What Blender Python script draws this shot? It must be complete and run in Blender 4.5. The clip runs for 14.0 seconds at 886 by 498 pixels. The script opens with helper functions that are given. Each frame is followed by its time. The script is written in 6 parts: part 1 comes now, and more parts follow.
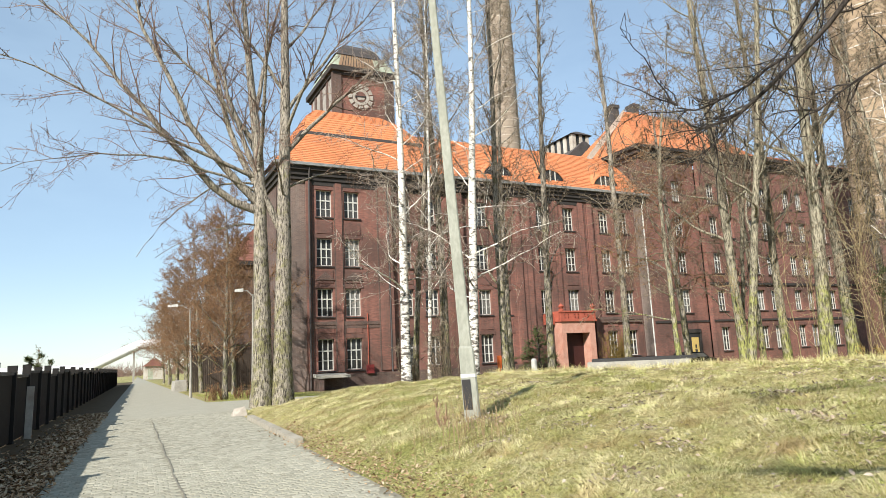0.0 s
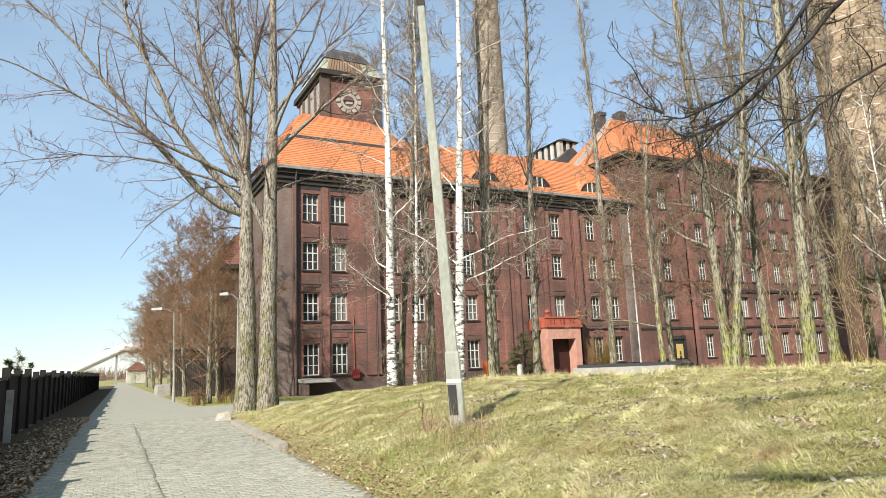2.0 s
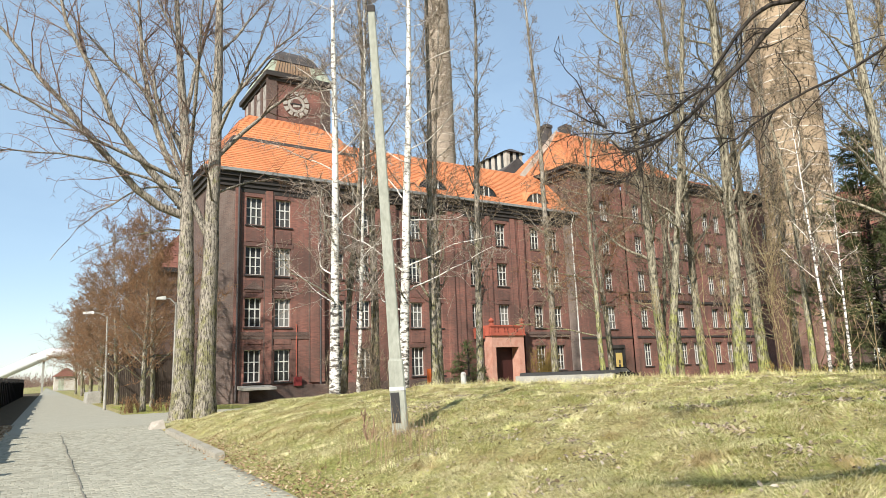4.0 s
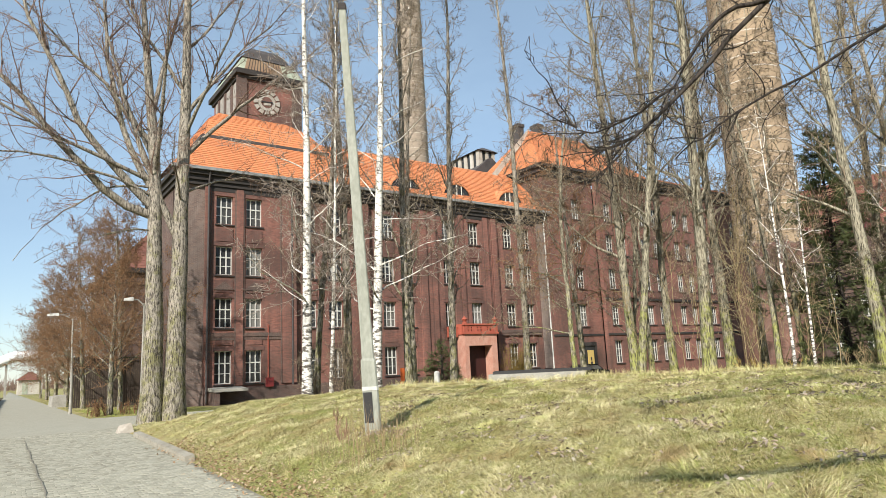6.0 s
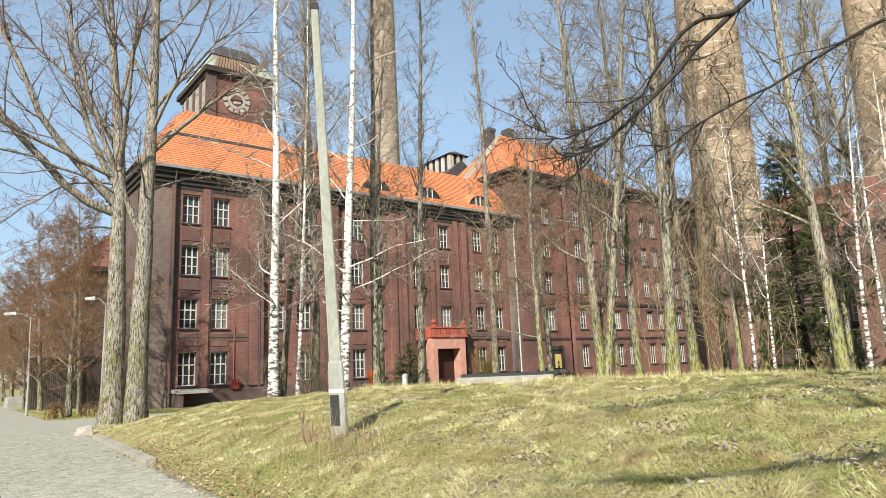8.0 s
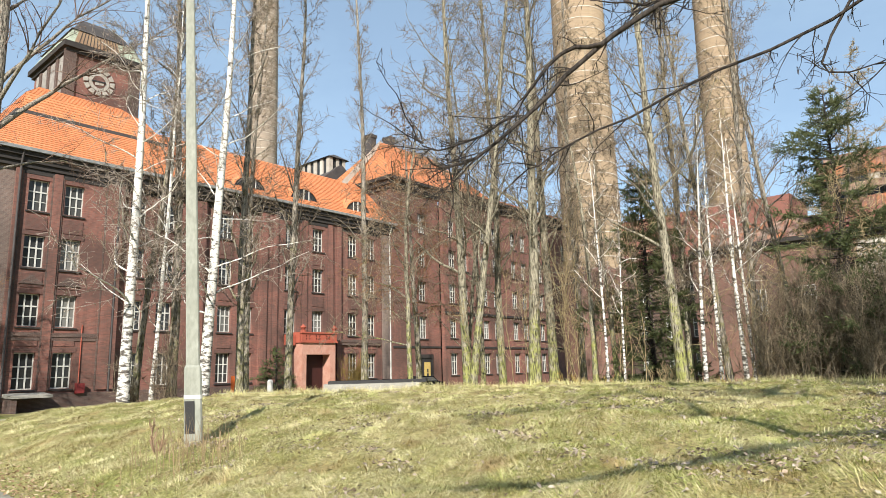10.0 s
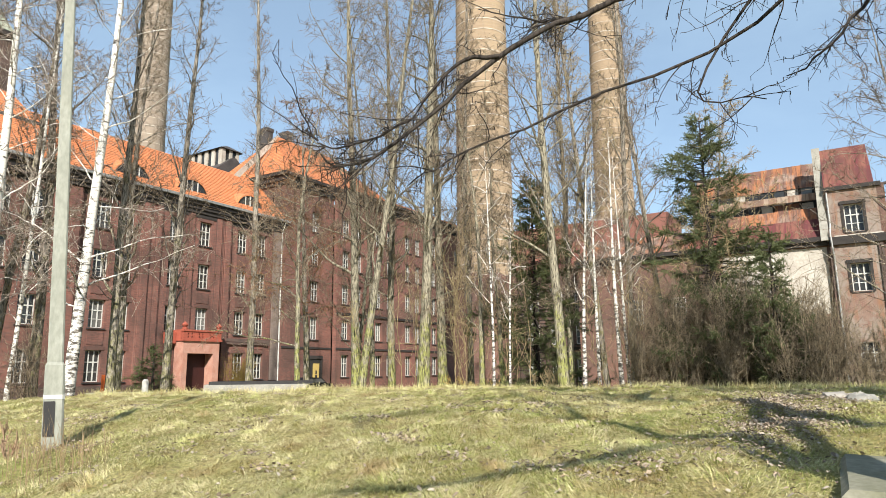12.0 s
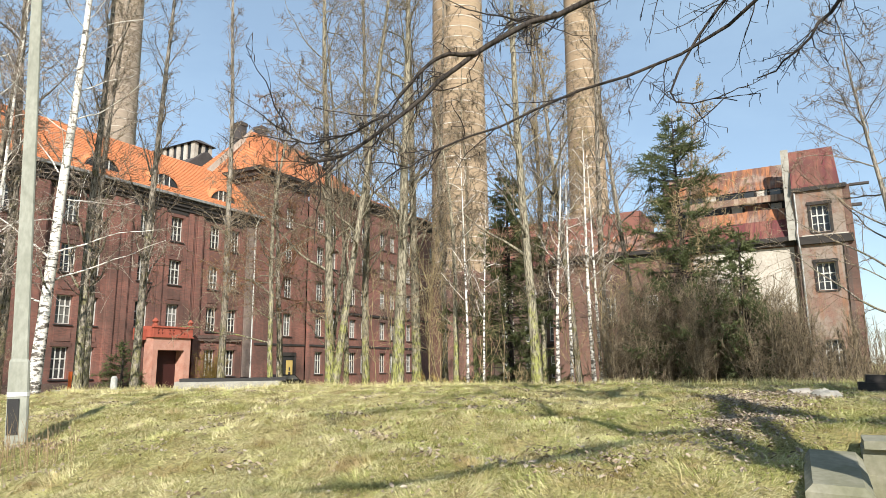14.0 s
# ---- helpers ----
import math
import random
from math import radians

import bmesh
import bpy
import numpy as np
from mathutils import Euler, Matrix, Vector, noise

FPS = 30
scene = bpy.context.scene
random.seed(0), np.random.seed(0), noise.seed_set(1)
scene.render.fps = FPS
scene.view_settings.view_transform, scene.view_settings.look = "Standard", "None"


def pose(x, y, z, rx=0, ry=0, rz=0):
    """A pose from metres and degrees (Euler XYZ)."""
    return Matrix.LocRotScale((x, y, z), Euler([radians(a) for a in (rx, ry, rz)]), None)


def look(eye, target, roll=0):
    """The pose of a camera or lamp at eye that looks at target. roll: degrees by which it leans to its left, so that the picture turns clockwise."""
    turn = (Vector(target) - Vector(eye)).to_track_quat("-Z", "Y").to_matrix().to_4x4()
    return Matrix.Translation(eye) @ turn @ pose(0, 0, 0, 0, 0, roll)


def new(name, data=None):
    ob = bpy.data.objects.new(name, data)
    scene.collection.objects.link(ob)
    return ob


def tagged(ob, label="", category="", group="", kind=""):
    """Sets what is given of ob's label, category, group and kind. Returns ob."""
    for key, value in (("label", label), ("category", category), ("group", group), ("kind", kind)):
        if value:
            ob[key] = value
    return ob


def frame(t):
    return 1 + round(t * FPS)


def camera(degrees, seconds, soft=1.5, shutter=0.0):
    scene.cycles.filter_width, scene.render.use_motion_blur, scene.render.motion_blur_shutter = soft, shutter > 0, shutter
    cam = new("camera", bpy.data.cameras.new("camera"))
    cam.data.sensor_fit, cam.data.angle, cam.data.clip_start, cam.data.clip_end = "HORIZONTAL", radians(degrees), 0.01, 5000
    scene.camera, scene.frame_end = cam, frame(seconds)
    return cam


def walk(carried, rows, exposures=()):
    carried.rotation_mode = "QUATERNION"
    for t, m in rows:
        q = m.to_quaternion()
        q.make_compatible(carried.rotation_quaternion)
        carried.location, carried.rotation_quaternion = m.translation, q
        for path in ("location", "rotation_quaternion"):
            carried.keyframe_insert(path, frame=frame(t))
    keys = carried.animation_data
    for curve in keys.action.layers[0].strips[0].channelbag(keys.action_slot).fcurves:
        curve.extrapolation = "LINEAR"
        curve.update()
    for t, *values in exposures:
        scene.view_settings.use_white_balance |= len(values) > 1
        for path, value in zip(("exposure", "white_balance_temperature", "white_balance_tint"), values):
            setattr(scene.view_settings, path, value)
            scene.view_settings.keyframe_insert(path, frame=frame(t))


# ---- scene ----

import collections
# ---- camera ----
cam = camera(68.0, 14.0, soft=0.45)
ROWS = [
    (0, 0.000, 0.000, 1.600, 99.40, 2.62, -26.59),
    (0.5, 0.000, 0.000, 1.600, 99.65, 2.34, -27.22),
    (1, 0.000, 0.000, 1.600, 99.70, 2.28, -27.25),
    (1.5, 0.000, 0.000, 1.600, 99.76, 2.40, -27.51),
    (2, 0.000, 0.000, 1.600, 99.79, 2.33, -27.80),
    (2.5, 0.000, 0.000, 1.600, 99.91, 2.16, -28.57),
    (3, 0.000, 0.000, 1.600, 99.90, 2.17, -29.91),
    (3.5, 0.003, -0.002, 1.600, 100.09, 2.06, -31.42),
    (6, 0.017, -0.010, 1.600, 100.07, 2.70, -34.88),
    (6.5, 0.017, -0.010, 1.600, 99.97, 2.70, -35.16),
    (7, 0.017, -0.010, 1.600, 100.03, 2.71, -35.15),
    (9.5, 0.057, -0.032, 1.600, 100.37, 1.53, -45.92),
    (10, 0.068, -0.038, 1.600, 100.44, 1.45, -48.73),
    (10.5, 0.078, -0.044, 1.600, 100.78, 0.98, -51.61),
    (11, 0.089, -0.050, 1.600, 100.70, 0.47, -54.00),
    (11.5, 0.100, -0.056, 1.600, 100.54, 0.83, -56.44),
    (12, 0.105, -0.059, 1.600, 100.49, 0.59, -58.14),
    (12.5, 0.109, -0.061, 1.600, 100.65, 0.28, -59.36),
    (13, 0.110, -0.062, 1.600, 100.62, 0.04, -59.87),
    (13.5, 0.112, -0.063, 1.600, 100.46, 0.25, -60.13),
    (14, 0.113, -0.064, 1.600, 100.21, 0.57, -60.34),
]
walk(cam, [(r[0], pose(*r[1:])) for r in ROWS], [(0.0, 0.83), (3.5, 0.83), (6.0, 0.69), (7.0, 0.74), (9.5, 0.84), (14.0, 0.82)])

# ---- world and sun ----
SUN_AZ, SUN_EL = 234.0, 33.0          # degrees clockwise from +y, degrees up
world = bpy.data.worlds.new("sky")
scene.world = world
world.use_nodes = True
wn = world.node_tree
sky = wn.nodes.new("ShaderNodeTexSky")
sky.sky_type, sky.sun_disc = "NISHITA", False
sky.sun_elevation, sky.sun_rotation = radians(SUN_EL), radians(SUN_AZ)
sky.altitude, sky.air_density, sky.dust_density, sky.ozone_density = 250, 1.0, 0.25, 1.3
# thin high cloud, even over the whole sky
wc = wn.nodes.new("ShaderNodeTexCoord")
wm = wn.nodes.new("ShaderNodeMapping")
wm.inputs["Scale"].default_value = (1.0, 1.6, 3.5)
wt = wn.nodes.new("ShaderNodeTexNoise")
wt.inputs["Scale"].default_value, wt.inputs["Detail"].default_value, wt.inputs["Roughness"].default_value = 1.6, 7, 0.6
wr = wn.nodes.new("ShaderNodeMapRange")
wr.inputs["From Min"].default_value, wr.inputs["From Max"].default_value = 0.40, 0.70
wr.inputs["To Min"].default_value, wr.inputs["To Max"].default_value = 0.34, 0.5
wx = wn.nodes.new("ShaderNodeMix")
wx.data_type = "RGBA"
wx.inputs[7].default_value = (4.4, 6.0, 7.4, 1)
wn.links.new(wc.outputs["Generated"], wm.inputs["Vector"])
wn.links.new(wm.outputs[0], wt.inputs["Vector"])
wn.links.new(wt.outputs["Fac"], wr.inputs["Value"])
wn.links.new(wr.outputs[0], wx.inputs[0])
wn.links.new(sky.outputs[0], wx.inputs[6])
wn.links.new(wx.outputs[2], wn.nodes["Background"].inputs[0])
wn.nodes["Background"].inputs[1].default_value = 0.087
sun_data = bpy.data.lights.new("sun", "SUN")
sun_data.energy, sun_data.angle, sun_data.color = 5.0, radians(0.5), (1.0, 0.95, 0.87)
sun = new("sun", sun_data)
sa, se = radians(SUN_AZ), radians(SUN_EL)
SUN_DIR = Vector((math.sin(sa) * math.cos(se), math.cos(sa) * math.cos(se), math.sin(se)))
sun.matrix_world = look(SUN_DIR * 100, (0, 0, 0))


# ---- materials ----
class Mat:
    """A node material: helpers that return sockets."""

    def __init__(self, name, rough=0.8, metal=0.0, spec=0.3):
        self.m = bpy.data.materials.new(name)
        self.m.use_nodes = True
        self.t = self.m.node_tree
        self.b = self.t.nodes["Principled BSDF"]
        self.b.inputs["Roughness"].default_value = rough
        self.b.inputs["Metallic"].default_value = metal
        self.b.inputs["Specular IOR Level"].default_value = spec

    def node(self, kind, operation="", data_type="", blend_type=""):
        n = self.t.nodes.new("ShaderNode" + kind)
        if operation:
            n.operation = operation
        if data_type:
            n.data_type = data_type
        if blend_type:
            n.blend_type = blend_type
        return n

    def link(self, a, b):
        self.t.links.new(a, b)

    def coord(self, name="Object"):
        return self.node("TexCoord").outputs[name]

    def scaled(self, vec, s):
        n = self.node("Mapping")
        n.inputs["Scale"].default_value = s
        self.link(vec, n.inputs["Vector"])
        return n.outputs[0]

    def noise(self, vec, scale, detail=4, rough=0.6):
        n = self.node("TexNoise")
        n.inputs["Scale"].default_value, n.inputs["Detail"].default_value, n.inputs["Roughness"].default_value = scale, detail, rough
        if vec:
            self.link(vec, n.inputs["Vector"])
        return n.outputs["Fac"]

    def ramp(self, fac, stops):
        n = self.node("ValToRGB")
        e = n.color_ramp.elements
        while len(e) < len(stops):
            e.new(0.5)
        for el, (p, c) in zip(e, stops):
            el.position, el.color = p, (*c, 1) if len(c) == 3 else c
        self.link(fac, n.inputs[0])
        return n.outputs[0]

    def mix(self, fac, a, b, mode="MIX"):
        n = self.node("Mix", data_type="RGBA", blend_type=mode)
        for v, i in ((fac, 0), (a, 6), (b, 7)):
            if hasattr(v, "is_output"):
                self.link(v, n.inputs[i])
            elif i == 0:
                n.inputs[0].default_value = v
            else:
                n.inputs[i].default_value = (*v, 1)
        return n.outputs[2]

    def colour(self, c):
        if hasattr(c, "is_output"):
            self.link(c, self.b.inputs["Base Color"])
        else:
            self.b.inputs["Base Color"].default_value = (*c, 1)
        return self

    def bump(self, h, strength=0.3, dist=0.02):
        n = self.node("Bump")
        n.inputs["Strength"].default_value, n.inputs["Distance"].default_value = strength, dist
        self.link(h, n.inputs["Height"])
        self.link(n.outputs[0], self.b.inputs["Normal"])
        return self


def wall_coord(m):
    """Runs along a wall that faces x or y: (x + y, z)."""
    s = m.node("SeparateXYZ")
    m.link(m.coord(), s.inputs[0])
    a = m.node("Math", operation="ADD")
    m.link(s.outputs[0], a.inputs[0])
    m.link(s.outputs[1], a.inputs[1])
    c = m.node("CombineXYZ")
    m.link(a.outputs[0], c.inputs[0])
    m.link(s.outputs[2], c.inputs[1])
    return c.outputs[0]


def brick_mat(name, c1, c2, mortar, stain=0.5, soot=(0.03, 0.026, 0.026)):
    m = Mat(name, 0.85)
    v = wall_coord(m)
    b = m.node("TexBrick")
    m.link(v, b.inputs["Vector"])
    b.inputs["Scale"].default_value = 1.0
    b.inputs["Brick Width"].default_value, b.inputs["Row Height"].default_value = 0.26, 0.077
    b.inputs["Mortar Size"].default_value, b.inputs["Mortar Smooth"].default_value = 0.008, 0.3
    b.inputs["Color1"].default_value, b.inputs["Color2"].default_value = (*c1, 1), (*c2, 1)
    b.inputs["Mortar"].default_value = (*mortar, 1)
    big = m.noise(m.coord(), 0.22, 5, 0.65)
    streak = m.noise(m.scaled(m.coord(), (1.6, 1.6, 0.12)), 1.2, 5, 0.7)
    grain = m.noise(m.coord(), 9, 3)
    col = m.mix(m.ramp(big, [(0.4, (0, 0, 0)), (0.64, (stain,) * 3)]), b.outputs["Color"], soot)
    col = m.mix(m.ramp(streak, [(0.48, (0, 0, 0)), (0.78, (stain * 0.9,) * 3)]), col, soot)
    col = m.mix(m.ramp(grain, [(0.3, (0, 0, 0)), (0.8, (0.35,) * 3)]), col, c2, "MIX")
    m.colour(col)
    m.bump(b.outputs["Fac"], -0.35, 0.015)
    return m.m


def plain_mat(name, c, c2=None, rough=0.7, scale=3.0, metal=0.0, bump=0.15, stretch=(1, 1, 1), spec=0.3):
    m = Mat(name, rough, metal, spec)
    c2 = c2 or tuple(v * 0.65 for v in c)
    v = m.scaled(m.coord(), stretch)
    a = m.noise(v, scale, 6, 0.65)
    f = m.noise(v, scale * 9, 3)
    col = m.mix(m.ramp(a, [(0.3, (0, 0, 0)), (0.7, (1, 1, 1))]), c, c2)
    col = m.mix(m.ramp(f, [(0.35, (0, 0, 0)), (0.75, (0.5, 0.5, 0.5))]), col, tuple(v * 0.6 for v in c2))
    m.colour(col)
    m.bump(f, bump, 0.01)
    return m.m


RED_BRICK = brick_mat("red_brick", (0.275, 0.112, 0.082), (0.16, 0.068, 0.054), (0.165, 0.125, 0.103), 0.72, (0.05, 0.039, 0.033))
# Darker copy of the red brick, with recess shade put into its colour.
SHADE_BRICK = brick_mat("shade_toned_red_brick", (0.18, 0.078, 0.06), (0.11, 0.052, 0.043), (0.15, 0.11, 0.09), 0.6, (0.045, 0.035, 0.03))
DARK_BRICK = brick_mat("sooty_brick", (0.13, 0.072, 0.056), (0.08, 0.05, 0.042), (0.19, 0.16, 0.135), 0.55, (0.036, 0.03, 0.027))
PALE_BRICK = brick_mat("chimney_brick", (0.36, 0.262, 0.165), (0.285, 0.207, 0.13), (0.33, 0.27, 0.2), 0.35, (0.17, 0.12, 0.085))
BASE_BRICK = brick_mat("orange_brick", (0.20, 0.098, 0.07), (0.13, 0.066, 0.05), (0.18, 0.14, 0.11), 0.62)
STONE_DARK = plain_mat("dark_cornice", (0.052, 0.044, 0.04), (0.026, 0.023, 0.021), 0.85, 1.5, stretch=(1, 1, 3))
ZINC = plain_mat("zinc_gutter", (0.42, 0.42, 0.40), (0.2, 0.2, 0.19), 0.5, 4, 0.4)
WHITE_PAINT = plain_mat("white_paint", (0.64, 0.63, 0.59), (0.44, 0.43, 0.39), 0.5, 6)
TERRA = plain_mat("red_terracotta", (0.42, 0.105, 0.065), (0.27, 0.07, 0.045), 0.75, 2.5)
PINK_STONE = plain_mat("pink_stone", (0.50, 0.30, 0.235), (0.40, 0.185, 0.13), 0.8, 2)
MOSSY = plain_mat("mossy_concrete", (0.27, 0.255, 0.20), (0.15, 0.15, 0.09), 0.95, 1.8)
CONCRETE = plain_mat("concrete", (0.40, 0.38, 0.33), (0.24, 0.225, 0.19), 0.9, 2.2)
BLACK = plain_mat("black_paint", (0.02, 0.02, 0.022), (0.035, 0.033, 0.03), 0.6, 4)
# Near-dark tone painted in for the unlit rooms behind the windows.
ROOM_SHADE = plain_mat("room_shade", (0.06, 0.05, 0.045), None, 0.9, 1)
BLUE_GREY = plain_mat("slate", (0.085, 0.075, 0.072), (0.05, 0.044, 0.042), 0.8, 1.6)


def sheet_mat(name, c, c2, c3):
    """Rusted sheet: streaks that run down the slope, over large blotches."""
    m = Mat(name, 0.8, 0, 0.2)
    streak = m.noise(m.scaled(m.coord(), (0.12, 1.0, 0.08)), 2.2, 4, 0.6)
    blotch = m.noise(m.coord(), 0.5, 5, 0.7)
    fine = m.noise(m.scaled(m.coord(), (0.2, 1.0, 0.15)), 7, 3)
    col = m.mix(m.ramp(streak, [(0.44, (0, 0, 0)), (0.54, (1, 1, 1))]), c, c2)
    col = m.mix(m.ramp(blotch, [(0.48, (0, 0, 0)), (0.62, (0.75,) * 3)]), col, c3)
    col = m.mix(m.ramp(fine, [(0.5, (0, 0, 0)), (0.62, (0.6,) * 3)]), col, tuple(k * 0.45 for k in c2))
    m.colour(col)
    m.bump(fine, 0.5, 0.03)
    return m.m


RUST = sheet_mat("rusty_sheet", (0.30, 0.125, 0.06), (0.15, 0.08, 0.06), (0.28, 0.225, 0.185))
MAROON = sheet_mat("maroon_sheet", (0.13, 0.038, 0.04), (0.19, 0.08, 0.06), (0.09, 0.036, 0.036))
OLD_TILES = plain_mat("old_dark_tiles", (0.24, 0.095, 0.065), (0.15, 0.07, 0.055), 0.85, 1.5)
COPPER = plain_mat("green_copper", (0.42, 0.46, 0.36), (0.24, 0.26, 0.19), 0.7, 1.3)
BROWN_SHEET = plain_mat("brown_sheet", (0.30, 0.20, 0.11), (0.20, 0.12, 0.075), 0.7, 1.5)
PLASTER = plain_mat("pale_plaster", (0.56, 0.53, 0.46), (0.34, 0.29, 0.24), 0.9, 0.6)
YELLOW = plain_mat("yellow_board", (0.5, 0.37, 0.13), (0.44, 0.31, 0.1), 0.6, 3)
ORANGE = plain_mat("orange_plastic", (0.6, 0.13, 0.03), None, 0.5, 3)
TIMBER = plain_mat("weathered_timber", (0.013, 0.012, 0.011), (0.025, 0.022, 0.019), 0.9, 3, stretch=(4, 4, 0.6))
PLANK = plain_mat("brown_planks", (0.085, 0.062, 0.045), (0.04, 0.03, 0.024), 0.9, 3, stretch=(5, 5, 0.5))
STONE_GREY = plain_mat("kerb_stone", (0.35, 0.325, 0.265), (0.25, 0.225, 0.175), 0.9, 3)


def tile_mat():
    m = Mat("orange_roof_tiles", 0.7)
    v = m.coord()
    s = m.node("SeparateXYZ")
    m.link(v, s.inputs[0])
    a = m.node("Math", operation="ADD")
    m.link(s.outputs[0], a.inputs[0])
    m.link(s.outputs[1], a.inputs[1])
    c = m.node("CombineXYZ")
    m.link(a.outputs[0], c.inputs[0])
    m.link(s.outputs[2], c.inputs[1])
    b = m.node("TexBrick")
    m.link(c.outputs[0], b.inputs["Vector"])
    b.inputs["Scale"].default_value = 1.0
    b.inputs["Brick Width"].default_value, b.inputs["Row Height"].default_value = 0.22, 0.26
    b.inputs["Mortar Size"].default_value = 0.012
    b.inputs["Color1"].default_value, b.inputs["Color2"].default_value = (0.60, 0.235, 0.10, 1), (0.50, 0.185, 0.075, 1)
    b.inputs["Mortar"].default_value = (0.32, 0.10, 0.04, 1)
    col = m.mix(m.ramp(m.noise(v, 0.5, 5), [(0.42, (0, 0, 0)), (0.75, (0.45,) * 3)]), b.outputs["Color"], (0.36, 0.115, 0.05))
    col = m.mix(m.ramp(m.noise(v, 7, 3), [(0.5, (0, 0, 0)), (0.8, (0.4,) * 3)]), col, (0.66, 0.34, 0.18))
    m.colour(col)
    m.bump(b.outputs["Fac"], -0.4, 0.03)
    return m.m


TILES = tile_mat()


def glass_mat():
    m = Mat("window_glass", 0.06, 0, 0.4)
    r = m.node("ObjectInfo").outputs["Random"]
    dark = m.mix(m.noise(m.coord(), 2.0), (0.012, 0.013, 0.014), (0.05, 0.05, 0.048))
    m.colour(m.mix(m.ramp(r, [(0.55, (0, 0, 0)), (0.9, (1, 1, 1))]), dark, (0.16, 0.155, 0.14)))
    return m.m


GLASS = glass_mat()


def bark_mat(name, c, c2, moss=None, reach=9.0, foot=0.13):
    m = Mat(name, 0.95, 0, 0.15)
    v = m.scaled(m.coord(), (1, 1, 0.16))
    a = m.noise(v, 24, 5, 0.75)
    b = m.noise(m.coord(), 2.1, 6, 0.75)
    f = m.noise(m.coord(), 45, 3, 0.7)
    col = m.mix(m.ramp(f, [(0.3, (0, 0, 0)), (0.7, (0.6,) * 3)]), c, tuple(min(1, k * 1.35) for k in c))
    if moss:
        # moss climbs from the foot and thins out upward in ragged patches
        up = m.node("SeparateXYZ")
        m.link(m.coord(), up.inputs[0])
        high = m.node("MapRange")
        m.link(up.outputs[2], high.inputs["Value"])
        high.inputs["From Min"].default_value, high.inputs["From Max"].default_value = 0.5, reach
        high.inputs["To Min"].default_value, high.inputs["To Max"].default_value = foot, -0.2
        add = m.node("Math", operation="ADD")
        m.link(b, add.inputs[0])
        m.link(high.outputs[0], add.inputs[1])
        col = m.mix(m.ramp(add.outputs[0], [(0.46, (0, 0, 0)), (0.58, (0.85,) * 3)]), col, moss)
    col = m.mix(m.ramp(a, [(0.4, (1, 1, 1)), (0.57, (0, 0, 0))]), col, c2)
    m.colour(col)
    m.bump(a, 0.9, 0.03)
    return m.m


BARK = bark_mat("grey_bark", (0.30, 0.265, 0.215), (0.04, 0.034, 0.028), (0.19, 0.18, 0.07), 20.0, 0.03)
BARK_GREEN = bark_mat("mossy_bark", (0.29, 0.26, 0.19), (0.05, 0.043, 0.03), (0.27, 0.28, 0.07), 6.0, 0.09)
BARK_DARK = bark_mat("dark_bark", (0.058, 0.048, 0.04), (0.024, 0.02, 0.018))
TWIG = bark_mat("twigs", (0.27, 0.21, 0.145), (0.05, 0.038, 0.03))
TWIG_BUD = bark_mat("budding_twigs", (0.25, 0.17, 0.13), (0.075, 0.052, 0.042))
TWIG_RED = bark_mat("brown_twigs", (0.27, 0.155, 0.08), (0.07, 0.042, 0.028))
TWIG_PALE = bark_mat("pale_twigs", (0.38, 0.32, 0.26), (0.12, 0.09, 0.075))


def birch_mat():
    m = Mat("birch_bark", 0.8, 0, 0.2)
    s = m.scaled(m.coord(), (1, 1, 3.2))
    a = m.noise(s, 3.2, 4, 0.7)
    g = m.noise(m.coord(), 12, 3)
    # the foot is rough and dark, the upper stem nearly clean
    up = m.node("SeparateXYZ")
    m.link(m.coord(), up.inputs[0])
    high = m.node("MapRange")
    m.link(up.outputs[2], high.inputs["Value"])
    high.inputs["From Min"].default_value, high.inputs["From Max"].default_value = 0.5, 7.0
    high.inputs["To Min"].default_value, high.inputs["To Max"].default_value = 0.02, -0.06
    add = m.node("Math", operation="ADD")
    m.link(a, add.inputs[0])
    m.link(high.outputs[0], add.inputs[1])
    col = m.mix(m.ramp(add.outputs[0], [(0.48, (0, 0, 0)), (0.55, (1, 1, 1))]), (0.66, 0.63, 0.57), (0.07, 0.06, 0.052))
    col = m.mix(m.ramp(g, [(0.45, (0, 0, 0)), (0.8, (0.4,) * 3)]), col, (0.45, 0.40, 0.33))
    m.colour(col)
    m.bump(a, 0.3, 0.01)
    return m.m


BIRCH = birch_mat()


def ground_mat():
    m = Mat("grass_soil", 0.95, 0, 0.1)
    v = m.coord()
    a, b, c = m.noise(v, 0.35, 5), m.noise(v, 2.6, 5, 0.7), m.noise(v, 22, 4, 0.7)
    col = m.mix(m.ramp(a, [(0.4, (0, 0, 0)), (0.62, (1, 1, 1))]), (0.47, 0.415, 0.19), (0.29, 0.30, 0.09))
    col = m.mix(m.ramp(b, [(0.46, (0, 0, 0)), (0.7, (0.8,) * 3)]), col, (0.34, 0.24, 0.12))
    col = m.mix(m.ramp(c, [(0.38, (0.7,) * 3), (0.58, (0, 0, 0))]), col, (0.1, 0.085, 0.04))
    m.colour(col)
    m.bump(c, 1.0, 0.06)
    return m.m


